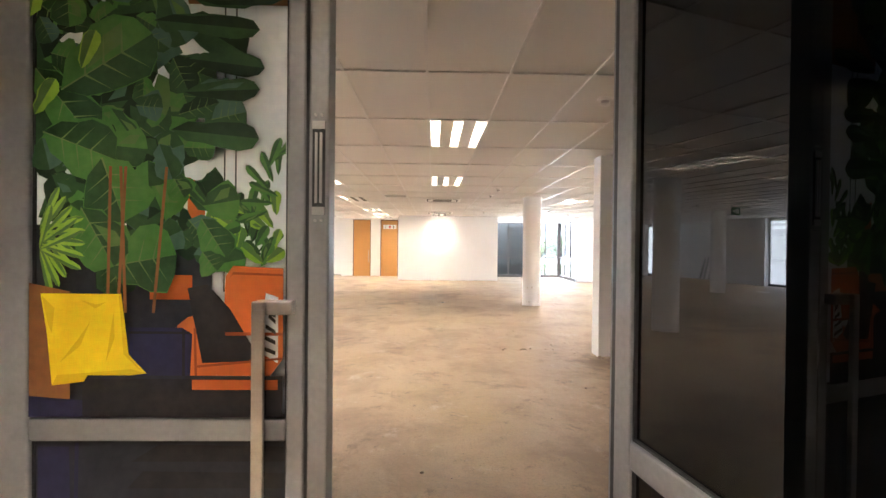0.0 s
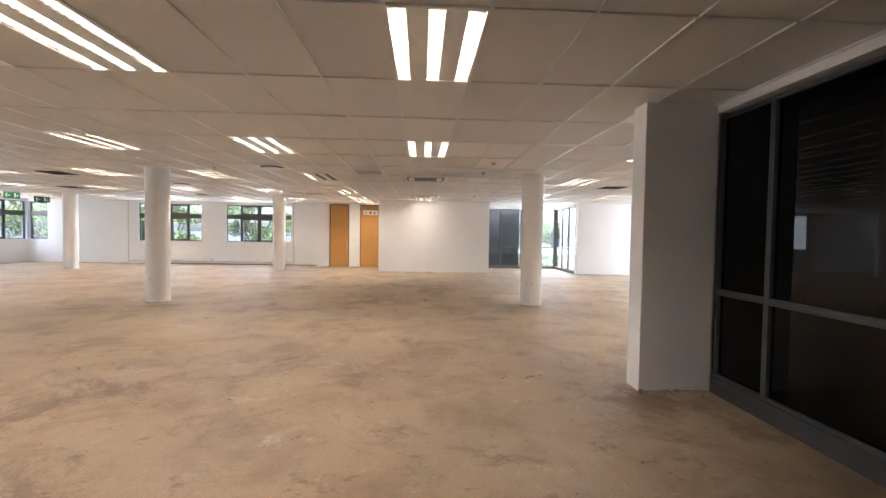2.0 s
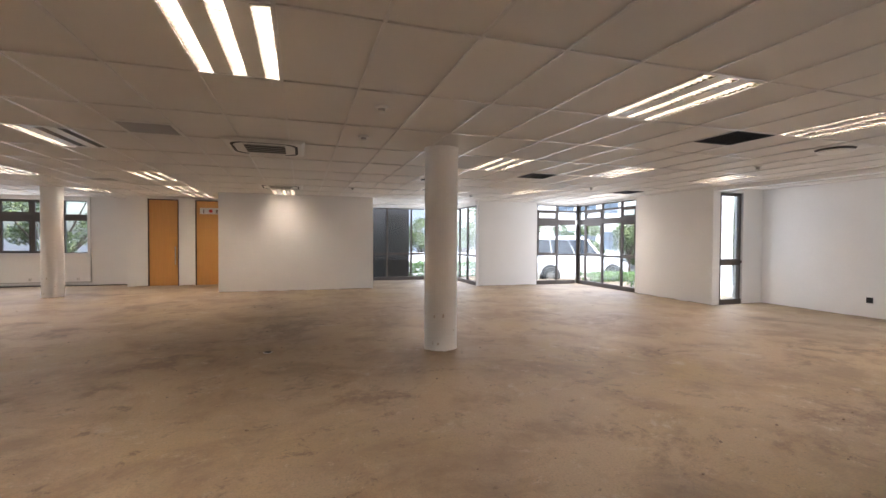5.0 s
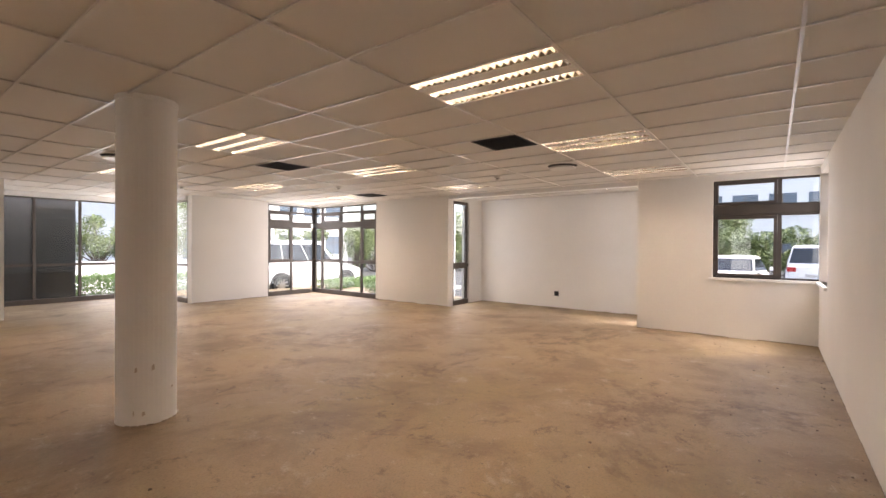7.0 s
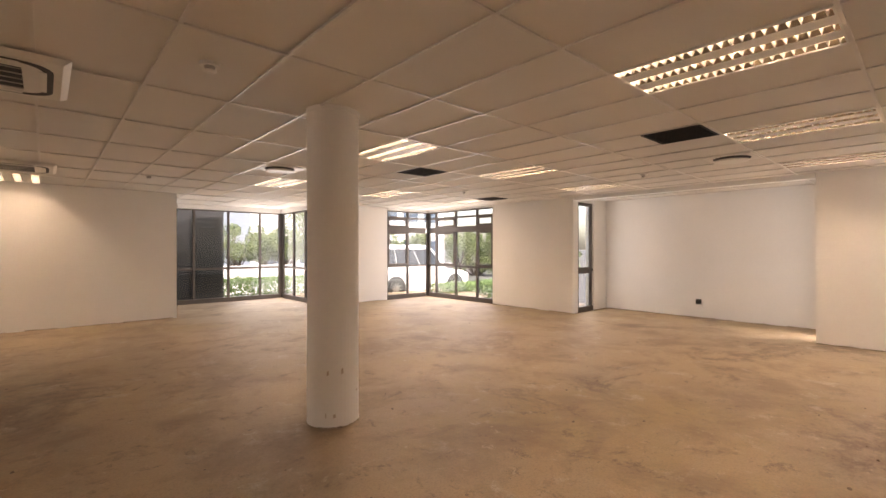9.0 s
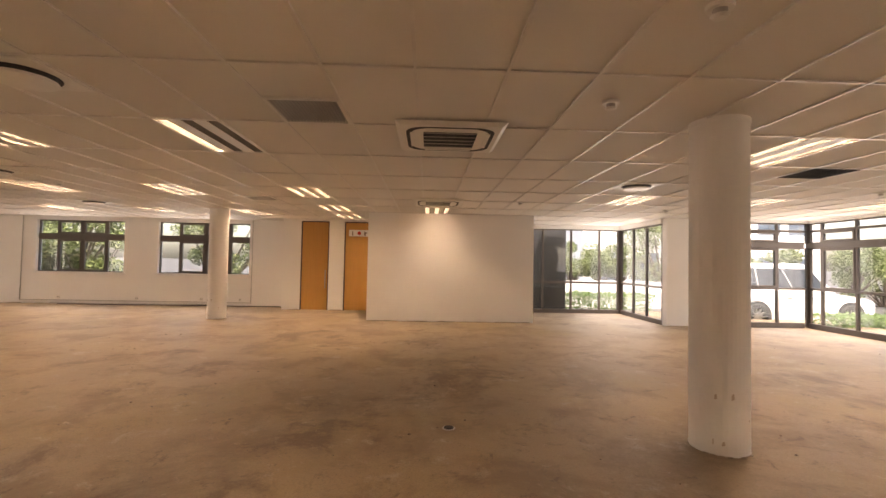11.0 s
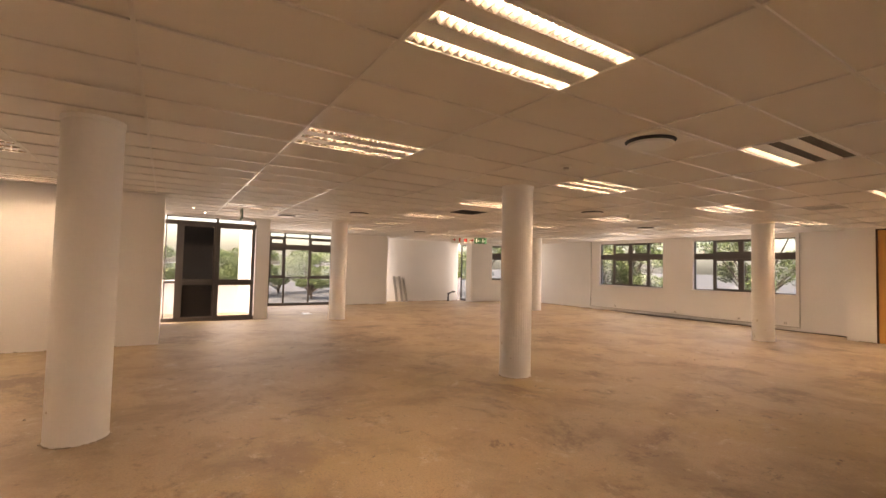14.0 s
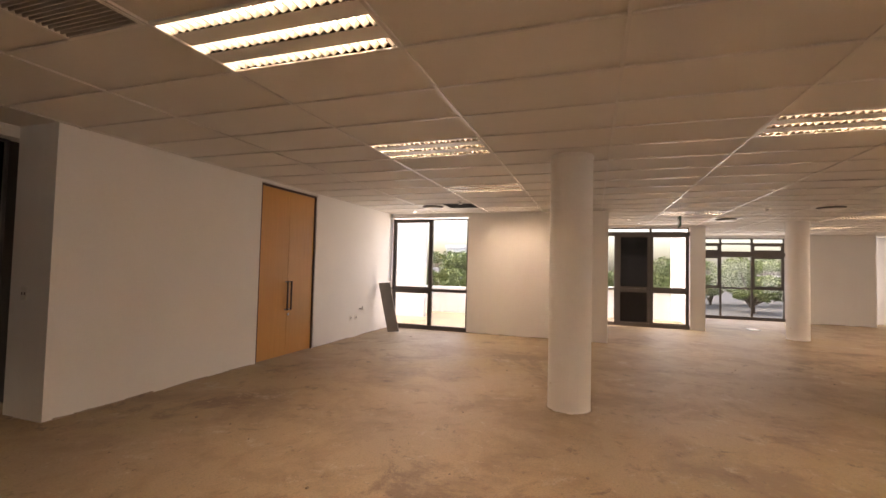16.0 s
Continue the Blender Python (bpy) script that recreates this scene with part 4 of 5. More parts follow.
# ---- ceiling fittings ----
def troffer_mesh(lit):
    root = empty("ceiling_light")
    tagged(root, "recessed ceiling light with three tubes and mirrored louvres", "ceiling light", group="recessed ceiling lights")
    p = Parts()
    p.box(0.004, 0.016, 0.004, 1.196, 0.0, 0.09, M_BODY).box(0.584, 0.596, 0.004, 1.196, 0.0, 0.09, M_BODY)
    p.box(0.016, 0.584, 0.004, 0.022, 0.0, 0.09, M_BODY).box(0.016, 0.584, 1.178, 1.196, 0.0, 0.09, M_BODY)
    p.box(0.004, 0.596, 0.004, 1.196, 0.09, 0.1, M_BODY)
    lanes = (0.018, 0.248, 0.478)
    for a, b in ((0.122, 0.248), (0.352, 0.478)):
        p.box(a, b, 0.022, 1.178, 0.006, 0.012, M_BODY)
    p.make("housing", root)
    q = Parts()
    for x in lanes:
        for b0, b1, t0, t1 in ((x, x + 0.003, x + 0.027, x + 0.030), (x + 0.101, x + 0.104, x + 0.074, x + 0.077)):
            q.solid([(b0, 0.022, 0.004), (b1, 0.022, 0.004), (b1, 1.178, 0.004), (b0, 1.178, 0.004)], [(t0, 0.022, 0.062), (t1, 0.022, 0.062), (t1, 1.178, 0.062), (t0, 1.178, 0.062)], M_LOUVRE)
        for k in range(21):
            y = 0.05 + k * 0.055
            q.solid([(x + 0.003, y - 0.002, 0.004), (x + 0.101, y - 0.002, 0.004), (x + 0.101, y + 0.002, 0.004), (x + 0.003, y + 0.002, 0.004)],
                    [(x + 0.017, y - 0.006, 0.036), (x + 0.087, y - 0.006, 0.036), (x + 0.087, y + 0.006, 0.036), (x + 0.017, y + 0.006, 0.036)], M_BLADE)
    q.make("louvre", root)
    for x, on in zip(lanes, lit):
        t = Parts()
        t.box(x + 0.037, x + 0.067, 0.04, 1.16, 0.044, 0.066, M_TUBE if on else M_SPENT)
        t.make("tube", root)
    return root


first_lamp = troffer_mesh((1, 1, 1))
half_lamp = troffer_mesh((1, 0, 0))
first_lamp.location = (*LAMPS[0], CEIL)
half_lamp.location = (-2.38, 11.44, CEIL)
for at in LAMPS[1:]:
    if at != (-2.38, 11.44):
        copy_thing(first_lamp, pose(*at, CEIL))
# unseen lobby lamps, added behind the camera to brighten the printed film
for at in ((-0.75, -0.9), (-2.2, -1.9), (-0.7, -2.2), (0.8, -3.6), (-0.7, -3.6)):
    copy_thing(first_lamp, pose(*at, 2.56))


def vent(x, y, dark):
    root = tagged(empty("air_grille", (x, y, CEIL)), "black return-air grille in the ceiling" if dark else "grey slatted return-air grille in the ceiling", "air grille", group="air grilles")
    m = M_BLACK if dark else M_GRILLE
    p = Parts()
    p.box(0.006, 0.03, 0.006, 0.594, -0.004, 0.02, m if dark else M_PLASTIC).box(0.57, 0.594, 0.006, 0.594, -0.004, 0.02, m if dark else M_PLASTIC)
    p.box(0.03, 0.57, 0.006, 0.03, -0.004, 0.02, m if dark else M_PLASTIC).box(0.03, 0.57, 0.57, 0.594, -0.004, 0.02, m if dark else M_PLASTIC)
    p.box(0.006, 0.594, 0.006, 0.594, 0.08, 0.09, M_BLACK)
    p.make("frame", root)
    p = Parts()
    n = 19
    for k in range(n):
        a = 0.04 + 0.52 * k / (n - 1)
        p.solid([(a - 0.003, 0.03, 0.0), (a + 0.003, 0.03, 0.0), (a + 0.003, 0.57, 0.0), (a - 0.003, 0.57, 0.0)], [(a + 0.009, 0.03, 0.03), (a + 0.012, 0.03, 0.03), (a + 0.012, 0.57, 0.03), (a + 0.009, 0.57, 0.03)], m)
    p.make("slats", root)


for v in VENTS:
    vent(*v)


def diffuser(x, y, first=[]):
    if first:
        return copy_thing(first[0], pose(x, y, CEIL))
    root = tagged(empty("air_diffuser", (x, y, CEIL)), "round white air diffuser on a square ceiling plate", "air diffuser", group="round air diffusers")
    p = Parts()
    p.box(0.02, 0.58, 0.02, 0.58, -0.006, 0.003, M_PLASTIC)
    p.make("plate", root, bevel=0.003)
    p = Parts()
    p.rod((0.3, 0.3, -0.012), (0.3, 0.3, -0.0061), 0.212, M_DARK, 0.218, 32).rod((0.3, 0.3, -0.05), (0.3, 0.3, -0.0321), 0.19, M_PLASTIC, 0.2, 32).rod((0.3, 0.3, -0.032), (0.3, 0.3, -0.0121), 0.1, M_DARK, 0.1, 24)
    p.make("cone", root)
    first.append(root)
    return root


for d in DISCS:
    diffuser(*d)


def cassette(x, y):
    root = tagged(empty("air_conditioner", (x, y, CEIL)), "cream ceiling cassette air conditioner with a dark intake grille", "air conditioner", group="ceiling cassettes")
    p, h = Parts(), 0.50
    low = 0.455
    p.solid([(-low, -low, -0.035), (low, -low, -0.035), (low, low, -0.035), (-low, low, -0.035)][::1], [(-h, -h, -0.004), (h, -h, -0.004), (h, h, -0.004), (-h, h, -0.004)], M_PLASTIC)
    p.make("panel", root, bevel=0.004)
    p = Parts()       # curved outlet slots around the intake
    pts = []
    for cx, cy, a0 in ((0.24, 0.24, 0), (-0.24, 0.24, 90), (-0.24, -0.24, 180), (0.24, -0.24, 270)):
        pts += [(cx + 0.17 * math.cos(radians(a0 + 15 * k)), cy + 0.17 * math.sin(radians(a0 + 15 * k))) for k in range(7)]
    for (xa, ya), (xb, yb) in zip(pts, pts[1:] + pts[:1]):
        p.poly([(xa, ya, -0.0372), (xb, yb, -0.0372), (xb * 0.88, yb * 0.88, -0.0372), (xa * 0.88, ya * 0.88, -0.0372)], M_DARK)
    p.make("outlet", root)
    p = Parts()
    for s in (-1, 1):
        p.box(-0.24, 0.24, s * 0.355 - 0.02, s * 0.355 + 0.02, -0.043, -0.036, M_PLASTIC).box(s * 0.355 - 0.02, s * 0.355 + 0.02, -0.24, 0.24, -0.043, -0.036, M_PLASTIC)
    p.make("flap", root, bevel=0.002)
    p = Parts()
    p.box(-0.25, 0.25, -0.25, 0.25, -0.038, -0.0355, M_DARK)
    for k in range(5):
        a = -0.24 + 0.12 * k
        p.box(-0.25, 0.25, a - 0.004, a + 0.004, -0.045, -0.038, M_GRILLE)
    for k in range(33):
        a = -0.24 + 0.015 * k
        p.box(a - 0.0012, a + 0.0012, -0.25, 0.25, -0.041, -0.038, M_BLACK)
    p.make("intake_grille", root)


for c in CASSETTES:
    cassette(*c)


def detector(x, y, first=[]):
    if first:
        return copy_thing(first[0], pose(x, y, CEIL))
    root = tagged(empty("smoke_detector", (x, y, CEIL)), "small round white smoke detector on the ceiling", "smoke detector", group="smoke detectors")
    p = Parts()
    p.rod((0, 0, -0.018), (0, 0, 0.002), 0.06, M_PLASTIC, 0.064, 20)
    p.make("base", root)
    p = Parts()
    p.rod((0, 0, -0.04), (0, 0, -0.0181), 0.03, M_GRILLE, 0.034, 20).rod((0, 0, -0.06), (0, 0, -0.0461), 0.03, M_PLASTIC, 0.042, 20)
    for k in range(6):
        t = k * math.pi / 3
        p.rod((0.024 * math.cos(t), 0.024 * math.sin(t), -0.047), (0.024 * math.cos(t), 0.024 * math.sin(t), -0.039), 0.004, M_DARK, sides=5)
    p.make("sensor", root)
    first.append(root)
    return root


for d in ((1.49, 3.52), (1.48, 10.7), (1.48, 9.45), (7.94, 10.7), (7.26, 14.17), (-3.83, 10.7), (-8.1, 4.1), (-9.87, 9.56), (1.95, 16.2), (-6.2, 15.2), (-12.3, 14.6), (5.3, 16.9)):
    detector(*d)


def hanging_sign(x, y, turn, parts_list, label):
    root = tagged(empty("hanging_sign", (x, y, CEIL)), label, "sign")
    root.rotation_euler = (0, 0, radians(turn))
    p, u = Parts(), -sum(w for w, _, _ in parts_list) / 2
    half = -u
    for w, ground_mat, mark in parts_list:
        p.box(u, u + w, -0.006, 0.006, -0.40, -0.20, ground_mat)
        for sd in (-1, 1):
            y0 = sd * 0.0065
            if mark == "round":
                p.rod((u + w / 2, y0, -0.30), (u + w / 2, y0 + sd * 0.002, -0.30), 0.06, M_RED, sides=18)
            elif mark == "bar":
                p.box(u + w / 2 - 0.025, u + w / 2 + 0.025, y0, y0 + sd * 0.002, -0.37, -0.23, M_RED)
            elif mark == "arrow":
                p.poly([(u + 0.04, y0 + sd * 0.001, -0.29), (u + w * 0.55, y0 + sd * 0.001, -0.29), (u + w * 0.55, y0 + sd * 0.001, -0.25), (u + w - 0.03, y0 + sd * 0.001, -0.30),
                        (u + w * 0.55, y0 + sd * 0.001, -0.35), (u + w * 0.55, y0 + sd * 0.001, -0.31), (u + 0.04, y0 + sd * 0.001, -0.31)], M_RED)
            elif mark == "runner":
                p.box(u + 0.05, u + w * 0.45, y0, y0 + sd * 0.002, -0.36, -0.24, M_WHITE)
                p.poly([(u + w * 0.55, y0 + sd * 0.001, -0.28), (u + w - 0.03, y0 + sd * 0.001, -0.30), (u + w * 0.55, y0 + sd * 0.001, -0.34)], M_WHITE)
        u += w
    p.make("board", root)
    p = Parts()
    for s in (-half + 0.06, half - 0.06):
        p.rod((s, 0, -0.2), (s, 0, 0.01), 0.003, M_STEEL, sides=6)
    p.make("hanger", root)


W = M_WHITE
hanging_sign(-12.1, 15.2, 72, [(0.2, W, "arrow"), (0.2, W, "bar"), (0.2, W, "round"), (0.2, W, "arrow"), (0.22, M_GREEN, "runner"), (0.2, M_GREEN, "runner")], "hanging safety sign with red and green pictograms")
hanging_sign(-12.6, 17.4, 72, [(0.24, M_GREEN, "runner"), (0.24, M_GREEN, "runner")], "green hanging exit sign")
hanging_sign(-9.3, 8.0, 0, [(0.3, M_GREEN, "runner")], "green hanging exit sign")

# small downlights in the recesses
for x, y in ((10.5, 12.6), (10.6, 9.6), (-11.6, 7.3), (-12.5, 7.6), (-9.5, 2.6)):
    root = tagged(empty("downlight", (x, y, CEIL)), "small round recessed downlight, lit", "downlight", group="downlights")
    p = Parts()
    p.rod((0, 0, -0.006), (0, 0, 0.002), 0.05, M_PLASTIC, 0.052, 18)
    p.make("rim", root)
    p = Parts()
    p.rod((0, 0, -0.009), (0, 0, -0.0061), 0.03, M_SPOT, sides=14)
    p.make("bulb", root)


# ---- loose things and wall fittings ----
root = tagged(empty("leaning_board", (-9.25, 2.16, 0)), "grey board leaning in the corner by the window", "board")
p = Parts()
p.solid([(0.03, -0.02, 0.0), (0.06, -0.02, 0.0), (0.06, 0.25, 0.03), (0.03, 0.25, 0.03)], [(-0.09, -0.34, 1.08), (-0.06, -0.34, 1.08), (-0.06, -0.06, 1.11), (-0.09, -0.06, 1.11)], M_BOARD)
p.make("panel", root, bevel=0.003)
for k, (yy, lean) in enumerate(((15.25, 0.18), (15.5, 0.2), (15.72, 0.26))):
    root = tagged(empty("metal_profile", (-17.5, yy, 0)), "grey metal track leaning against the white wall", "metal track", group="leaning metal tracks")
    p = Parts()
    for dy in (0.0, 0.07):
        p.solid([(0.03, dy, 0), (0.07, dy, 0), (0.07, dy + 0.02, 0), (0.03, dy + 0.02, 0)], [(-lean - 0.04, dy - 0.05, 1.1), (-lean, dy - 0.05, 1.1), (-lean, dy - 0.03, 1.1), (-lean - 0.04, dy - 0.03, 1.1)], M_STEEL)
    p.solid([(0.03, 0.02, 0.0), (0.04, 0.02, 0.0), (0.04, 0.07, 0.0), (0.03, 0.07, 0.0)], [(-lean - 0.04, -0.03, 1.1), (-lean - 0.03, -0.03, 1.1), (-lean - 0.03, 0.02, 1.1), (-lean - 0.04, 0.02, 1.1)], M_STEEL)
    p.make("track", root)


def pipe(label, pts, r, mat, name="pipe"):
    """A bent pipe as one mesh of joined tube lengths with elbows."""
    p = Parts()
    for a, b in zip(pts, pts[1:]):
        p.rod(a, b, r, mat, sides=10)
    for a in pts[1:-1]:
        p.rod((a[0], a[1], a[2] - r * 1.15), (a[0], a[1], a[2] + r * 1.15), r * 1.15, mat, sides=10)
    return tagged(p.make(name, smooth=True), label, "pipe")


pipe("dark bent drain pipe standing by the wall", [(-17.45, 17.9, 0), (-17.45, 17.9, 0.34), (-17.45, 18.15, 0.42), (-17.6, 18.35, 0.42)], 0.035, M_DARK)
pipe("grey conduit along the foot of the wall", [(-12.55, 21.72, CEIL), (-12.55, 21.72, 0.11), (-5.45, 21.72, 0.11), (-5.45, 21.72, CEIL)], 0.014, M_PIPE, "conduit")
pipe("white pipe lying along the foot of the wall", [(-11.6, 21.68, 0.02), (-10.4, 21.60, 0.025), (-9.2, 21.66, 0.025), (-6.5, 21.69, 0.025)], 0.022, M_PIPE)
pipe("dark cable lying along the foot of the wall", [(-11.3, 21.6, 0.012), (-9.4, 21.56, 0.012), (-7.0, 21.63, 0.012), (-4.4, 21.62, 0.012)], 0.011, M_DARK, "cable")


def socket(at, turn, mat=None, w=0.1, h=0.1):
    root = tagged(empty("wall_socket", at), "small socket plate on the white wall", "socket", group="wall sockets")
    root.rotation_euler = (0, 0, radians(turn))
    p = Parts()
    p.box(-w / 2, w / 2, -0.009, 0.0, -h / 2, h / 2, mat or M_PLASTIC)
    p.make("plate", root, bevel=0.002)
    p = Parts()
    for x in (-0.02, 0.02):
        p.box(x - 0.008, x + 0.008, -0.0105, -0.009, -0.012, 0.012, M_DARK)
    p.make("outlet", root)


socket((11.45, 11.03, 0.35), -90, M_DARK, 0.11, 0.11)
for x in (-11.4, -9.0, -7.0, -5.8):
    socket((x, 21.75, 0.2), 0)
socket((-8.35, 1.8, 0.4), 180)
socket((-8.15, 1.8, 0.4), 180)
pipe("capped chrome water stub on the wall", [(-8.5, 1.8, 0.56), (-8.5, 1.87, 0.56), (-8.5, 1.87, 0.62)], 0.014, M_STEEL)
socket((-2.8, 1.45, 1.15), 90, w=0.075, h=0.12)
# floor outlet
root = tagged(empty("floor_outlet", (0.345, 11.5, 0)), "small round dark floor outlet in the screed", "floor outlet")
p = Parts()
p.rod((0, 0, 0), (0, 0, 0.004), 0.06, M_STEEL, 0.055, 20).rod((0, 0, 0.0041), (0, 0, 0.009), 0.045, M_DARK, 0.042, 20)
p.make("cover", root)
# flat white piece lying near the tall window
root = tagged(empty("paper_scrap", (-14.2, 10.6, 0)), "white scrap of board on the floor", "scrap")
p = Parts()
p.solid([(-0.2, -0.12, 0), (0.22, -0.14, 0), (0.2, 0.12, 0), (-0.18, 0.1, 0)], [(-0.2, -0.12, 0.006), (0.22, -0.14, 0.01), (0.2, 0.12, 0.012), (-0.18, 0.1, 0.006)], M_WHITE)
p.make("sheet", root)
# crumbs of plaster and screed
r0, p = random.Random(21), Parts()
for k in range(620):
    x, y = r0.uniform(-9, 9.6), r0.uniform(2.2, 18)
    if not inside(x, y) or (x > 2.2 and y < 6.4):
        if k % 10 != 1:
            continue
    if k % 3 == 0:
        x, y = r0.uniform(0.5, 9.5), 6.22 + r0.uniform(0, 0.12) if k % 2 else r0.uniform(6.4, 8)
    if k % 10 == 1:      # lumps at the pier
        x, y = r0.uniform(2.2, 3.0), 5.82 - abs(r0.gauss(0, 0.06))
    s = r0.choice((0.004, 0.005, 0.007, 0.01, 0.014))
    t = r0.uniform(0, 6.3)
    ring = [(x + s * r0.uniform(0.7, 1.6) * math.cos(t + a), y + s * r0.uniform(0.6, 1.2) * math.sin(t + a), 0.0) for a in (0, 1.3, 2.6, 3.9, 5.1)]
    p.solid(ring, [(x + 0.5 * (q[0] - x), y + 0.5 * (q[1] - y), s * 0.7) for q in ring], M_GRIT)
tagged(p.make("floor_crumbs"), "scattered brown crumbs of plaster on the floor", "debris", kind="stuff")


# ---- outside: balconies, hedges, trees, cars, buildings ----
p = Parts()
p.box(-16.4, -13.5, 2.0, 6.5, -0.25, -0.02, M_PAVE).box(-13.5, -10.2, 1.2, 6.55, -0.25, -0.022, M_PAVE).box(-17.0, -13.45, 6.5, 9.0, -0.25, -0.024, M_PAVE)
tagged(p.make("pavement"), "pale concrete balcony floor", "balcony", kind="structure")
p = Parts()
p.box(-14.3, -14.1, 0.0, 6.5, -0.2, 0.78, M_RENDER).box(-14.36, -14.04, 0.0, 6.5, 0.78, 0.84, M_RENDER)
p.box(-15.4, -15.2, 6.5, 9.6, -0.2, 0.9, M_RENDER).box(-15.46, -15.14, 6.5, 9.6, 0.9, 0.97, M_RENDER)
tagged(p.make("parapet_wall"), "low white rendered balcony parapet", "parapet", kind="structure")
p = Parts()
p.box(-12.6, -12.4, -2.0, 1.75, -0.2, 3.6, M_RENDER).box(-15.3, -15.1, 8.75, 9.4, -0.2, 3.4, M_RENDER)
tagged(p.make("wing_wall"), "tall white rendered outer wall", "wall", kind="structure")
p = Parts()
p.box(2.2, 4.80, 22.3, 22.5, -0.2, 3.4, M_ROOM)
for k in range(18):
    p.box(3.86, 4.74, 22.285, 22.3, 0.2 + 0.13 * k, 0.28 + 0.13 * k, M_BLACK)
tagged(p.make("louvred_screen"), "dark louvred plant screen outside the glazing", "screen", kind="structure")
p = Parts()
p.box(9.9, 12.6, 14.9, 15.1, -0.2, 3.2, M_RENDER)
tagged(p.make("wing_wall"), "tall white rendered outer wall", "wall", kind="structure")
p = Parts()
p.box(6.5, 16.0, 17.0, 19.6, -0.26, -0.12, M_PAVE).box(6.5, 16.1, 19.6, 19.75, -0.26, -0.1, M_PAVE).box(2.8, 6.5, 21.5, 24.0, -0.26, -0.121, M_PAVE)
tagged(p.make("pavement"), "pale kerbed pavement beside the building", "pavement", kind="structure")


def leaf_cloud(rr, centres, count, size, mat):
    p = Parts()
    for _ in range(count):
        cx, cy, cz, rx, rz = rr.choice(centres)
        while True:
            a, b, c = rr.uniform(-1, 1), rr.uniform(-1, 1), rr.uniform(-1, 1)
            d = a * a + b * b + c * c
            if 0.15 < d < 1:
                break
        o = Vector((cx + a * rx, cy + b * rx, cz + c * rz))
        u = Vector((rr.gauss(0, 1), rr.gauss(0, 1), rr.gauss(0, 0.6))).normalized()
        v = u.cross(Vector((rr.gauss(0, 1), rr.gauss(0, 1), rr.gauss(0, 1)))).normalized()
        s = size * rr.uniform(0.6, 1.4)
        p.poly([o - u * s, o + v * s * 0.45, o + u * s, o - v * s * 0.45], mat)
    return p


def tree(seed, height, spread, leaves=9000, leaf=0.075):
    rr = random.Random(seed)
    root = tagged(empty("tree"), "leafy green tree with a brown trunk", "tree", group="trees outside")
    p = Parts()
    th = height * 0.35
    p.rod((0, 0, -0.1), (0.1, 0.05, th), height * 0.028, M_BARK, height * 0.02)
    centres = []
    for k in range(17):
        a, z = k * 2.4 + rr.uniform(-0.4, 0.4), height * rr.uniform(0.45, 0.92)
        d = spread * rr.uniform(0.25, 0.75)
        end = (d * math.cos(a), d * math.sin(a), z)
        p.rod((0.1, 0.05, th * rr.uniform(0.7, 1.0)), end, height * 0.012, M_BARK, height * 0.003, 6)
        centres.append((*end, spread * rr.uniform(0.2, 0.42), height * rr.uniform(0.07, 0.15)))
    p.make("trunk", root)
    leaf_cloud(rr, centres, leaves, leaf, M_LEAF).make("foliage", root)
    return root


t1, t2 = tree(5, 6.0, 3.0), tree(9, 4.4, 2.4)
t1.matrix_basis = pose(34, 9.5, -1.9)
t2.matrix_basis = pose(31.5, 4.5, -1.7, 0, 0, 40)
SPOTS = [(0, 33, 0.5, 80), (1, 32, 14, 120), (0, 37, 19, 200), (1, 27, 25.5, 20), (0, 30.5, 29, 60), (1, 22.5, 28.5, 10), (1, 18, 30, 100), (0, 14, 33, 160), 
         (0, -14.5, 26.0, 10), (0, -18.0, 27.0, 90), (0, -21.5, 28.5, 150), (1, -12.9, 25.2, 200), (0, -10.2, 30.5, 250), (1, -16.2, 24.9, 300), (0, -25, 25, 60)]
FAR_SPOTS = [(-21.5, -0.6, 30), (-20.6, 0.8, 200), (-24.5, 4.2, 0), (-27, 9.2, 120), (-25.8, 11.0, 200), (-23.6, 13.4, 250), (-29, 14.8, 310), (-28.2, 12.6, 20), (-27, 7.4, 80), (-31, 17, 15), (-29, 4.8, 170), (-32, 10.6, 60), (-30.5, 20, 140), (-26, 22.5, 240)]
SPOTS += [(1, 33.2, 7.0, 15), (1, 30.8, 2.6, 100), (0, 36, 12, 60), (1, 30.2, 9.6, 170)]
for which, x, y, turn in SPOTS:
    copy_thing((t1, t2)[which], pose(x, y, -0.27 - 1.5, 0, 0, turn))


bush = tree(14, 2.9, 1.3, 5000, 0.05)
tagged(bush, "loose green shrub behind the low white wall", "shrub", group="shrubs outside")
bush.matrix_basis = pose(6.7, 27.6, -0.27)
for x, y, turn in ((8.3, 28.3, 70), (9.7, 29.0, 150), (17.2, 24.5, 20), (19.0, 23.4, 200)):
    copy_thing(bush, pose(x, y, -0.27, 0, 0, turn))
p = Parts()
p.box(4.6, 10.6, 25.9, 26.1, -0.27, 0.80, M_RENDER).box(4.55, 10.65, 25.86, 26.14, 0.80, 0.86, M_PAVE)
tagged(p.make("garden_wall", bevel=0.01), "low white rendered garden wall with a coping", "garden wall", kind="structure")


for x, y, turn in FAR_SPOTS:
    copy_thing(t2, pose(x, y, -0.95, 0, 0, turn) @ Matrix.Scale(0.74, 4))


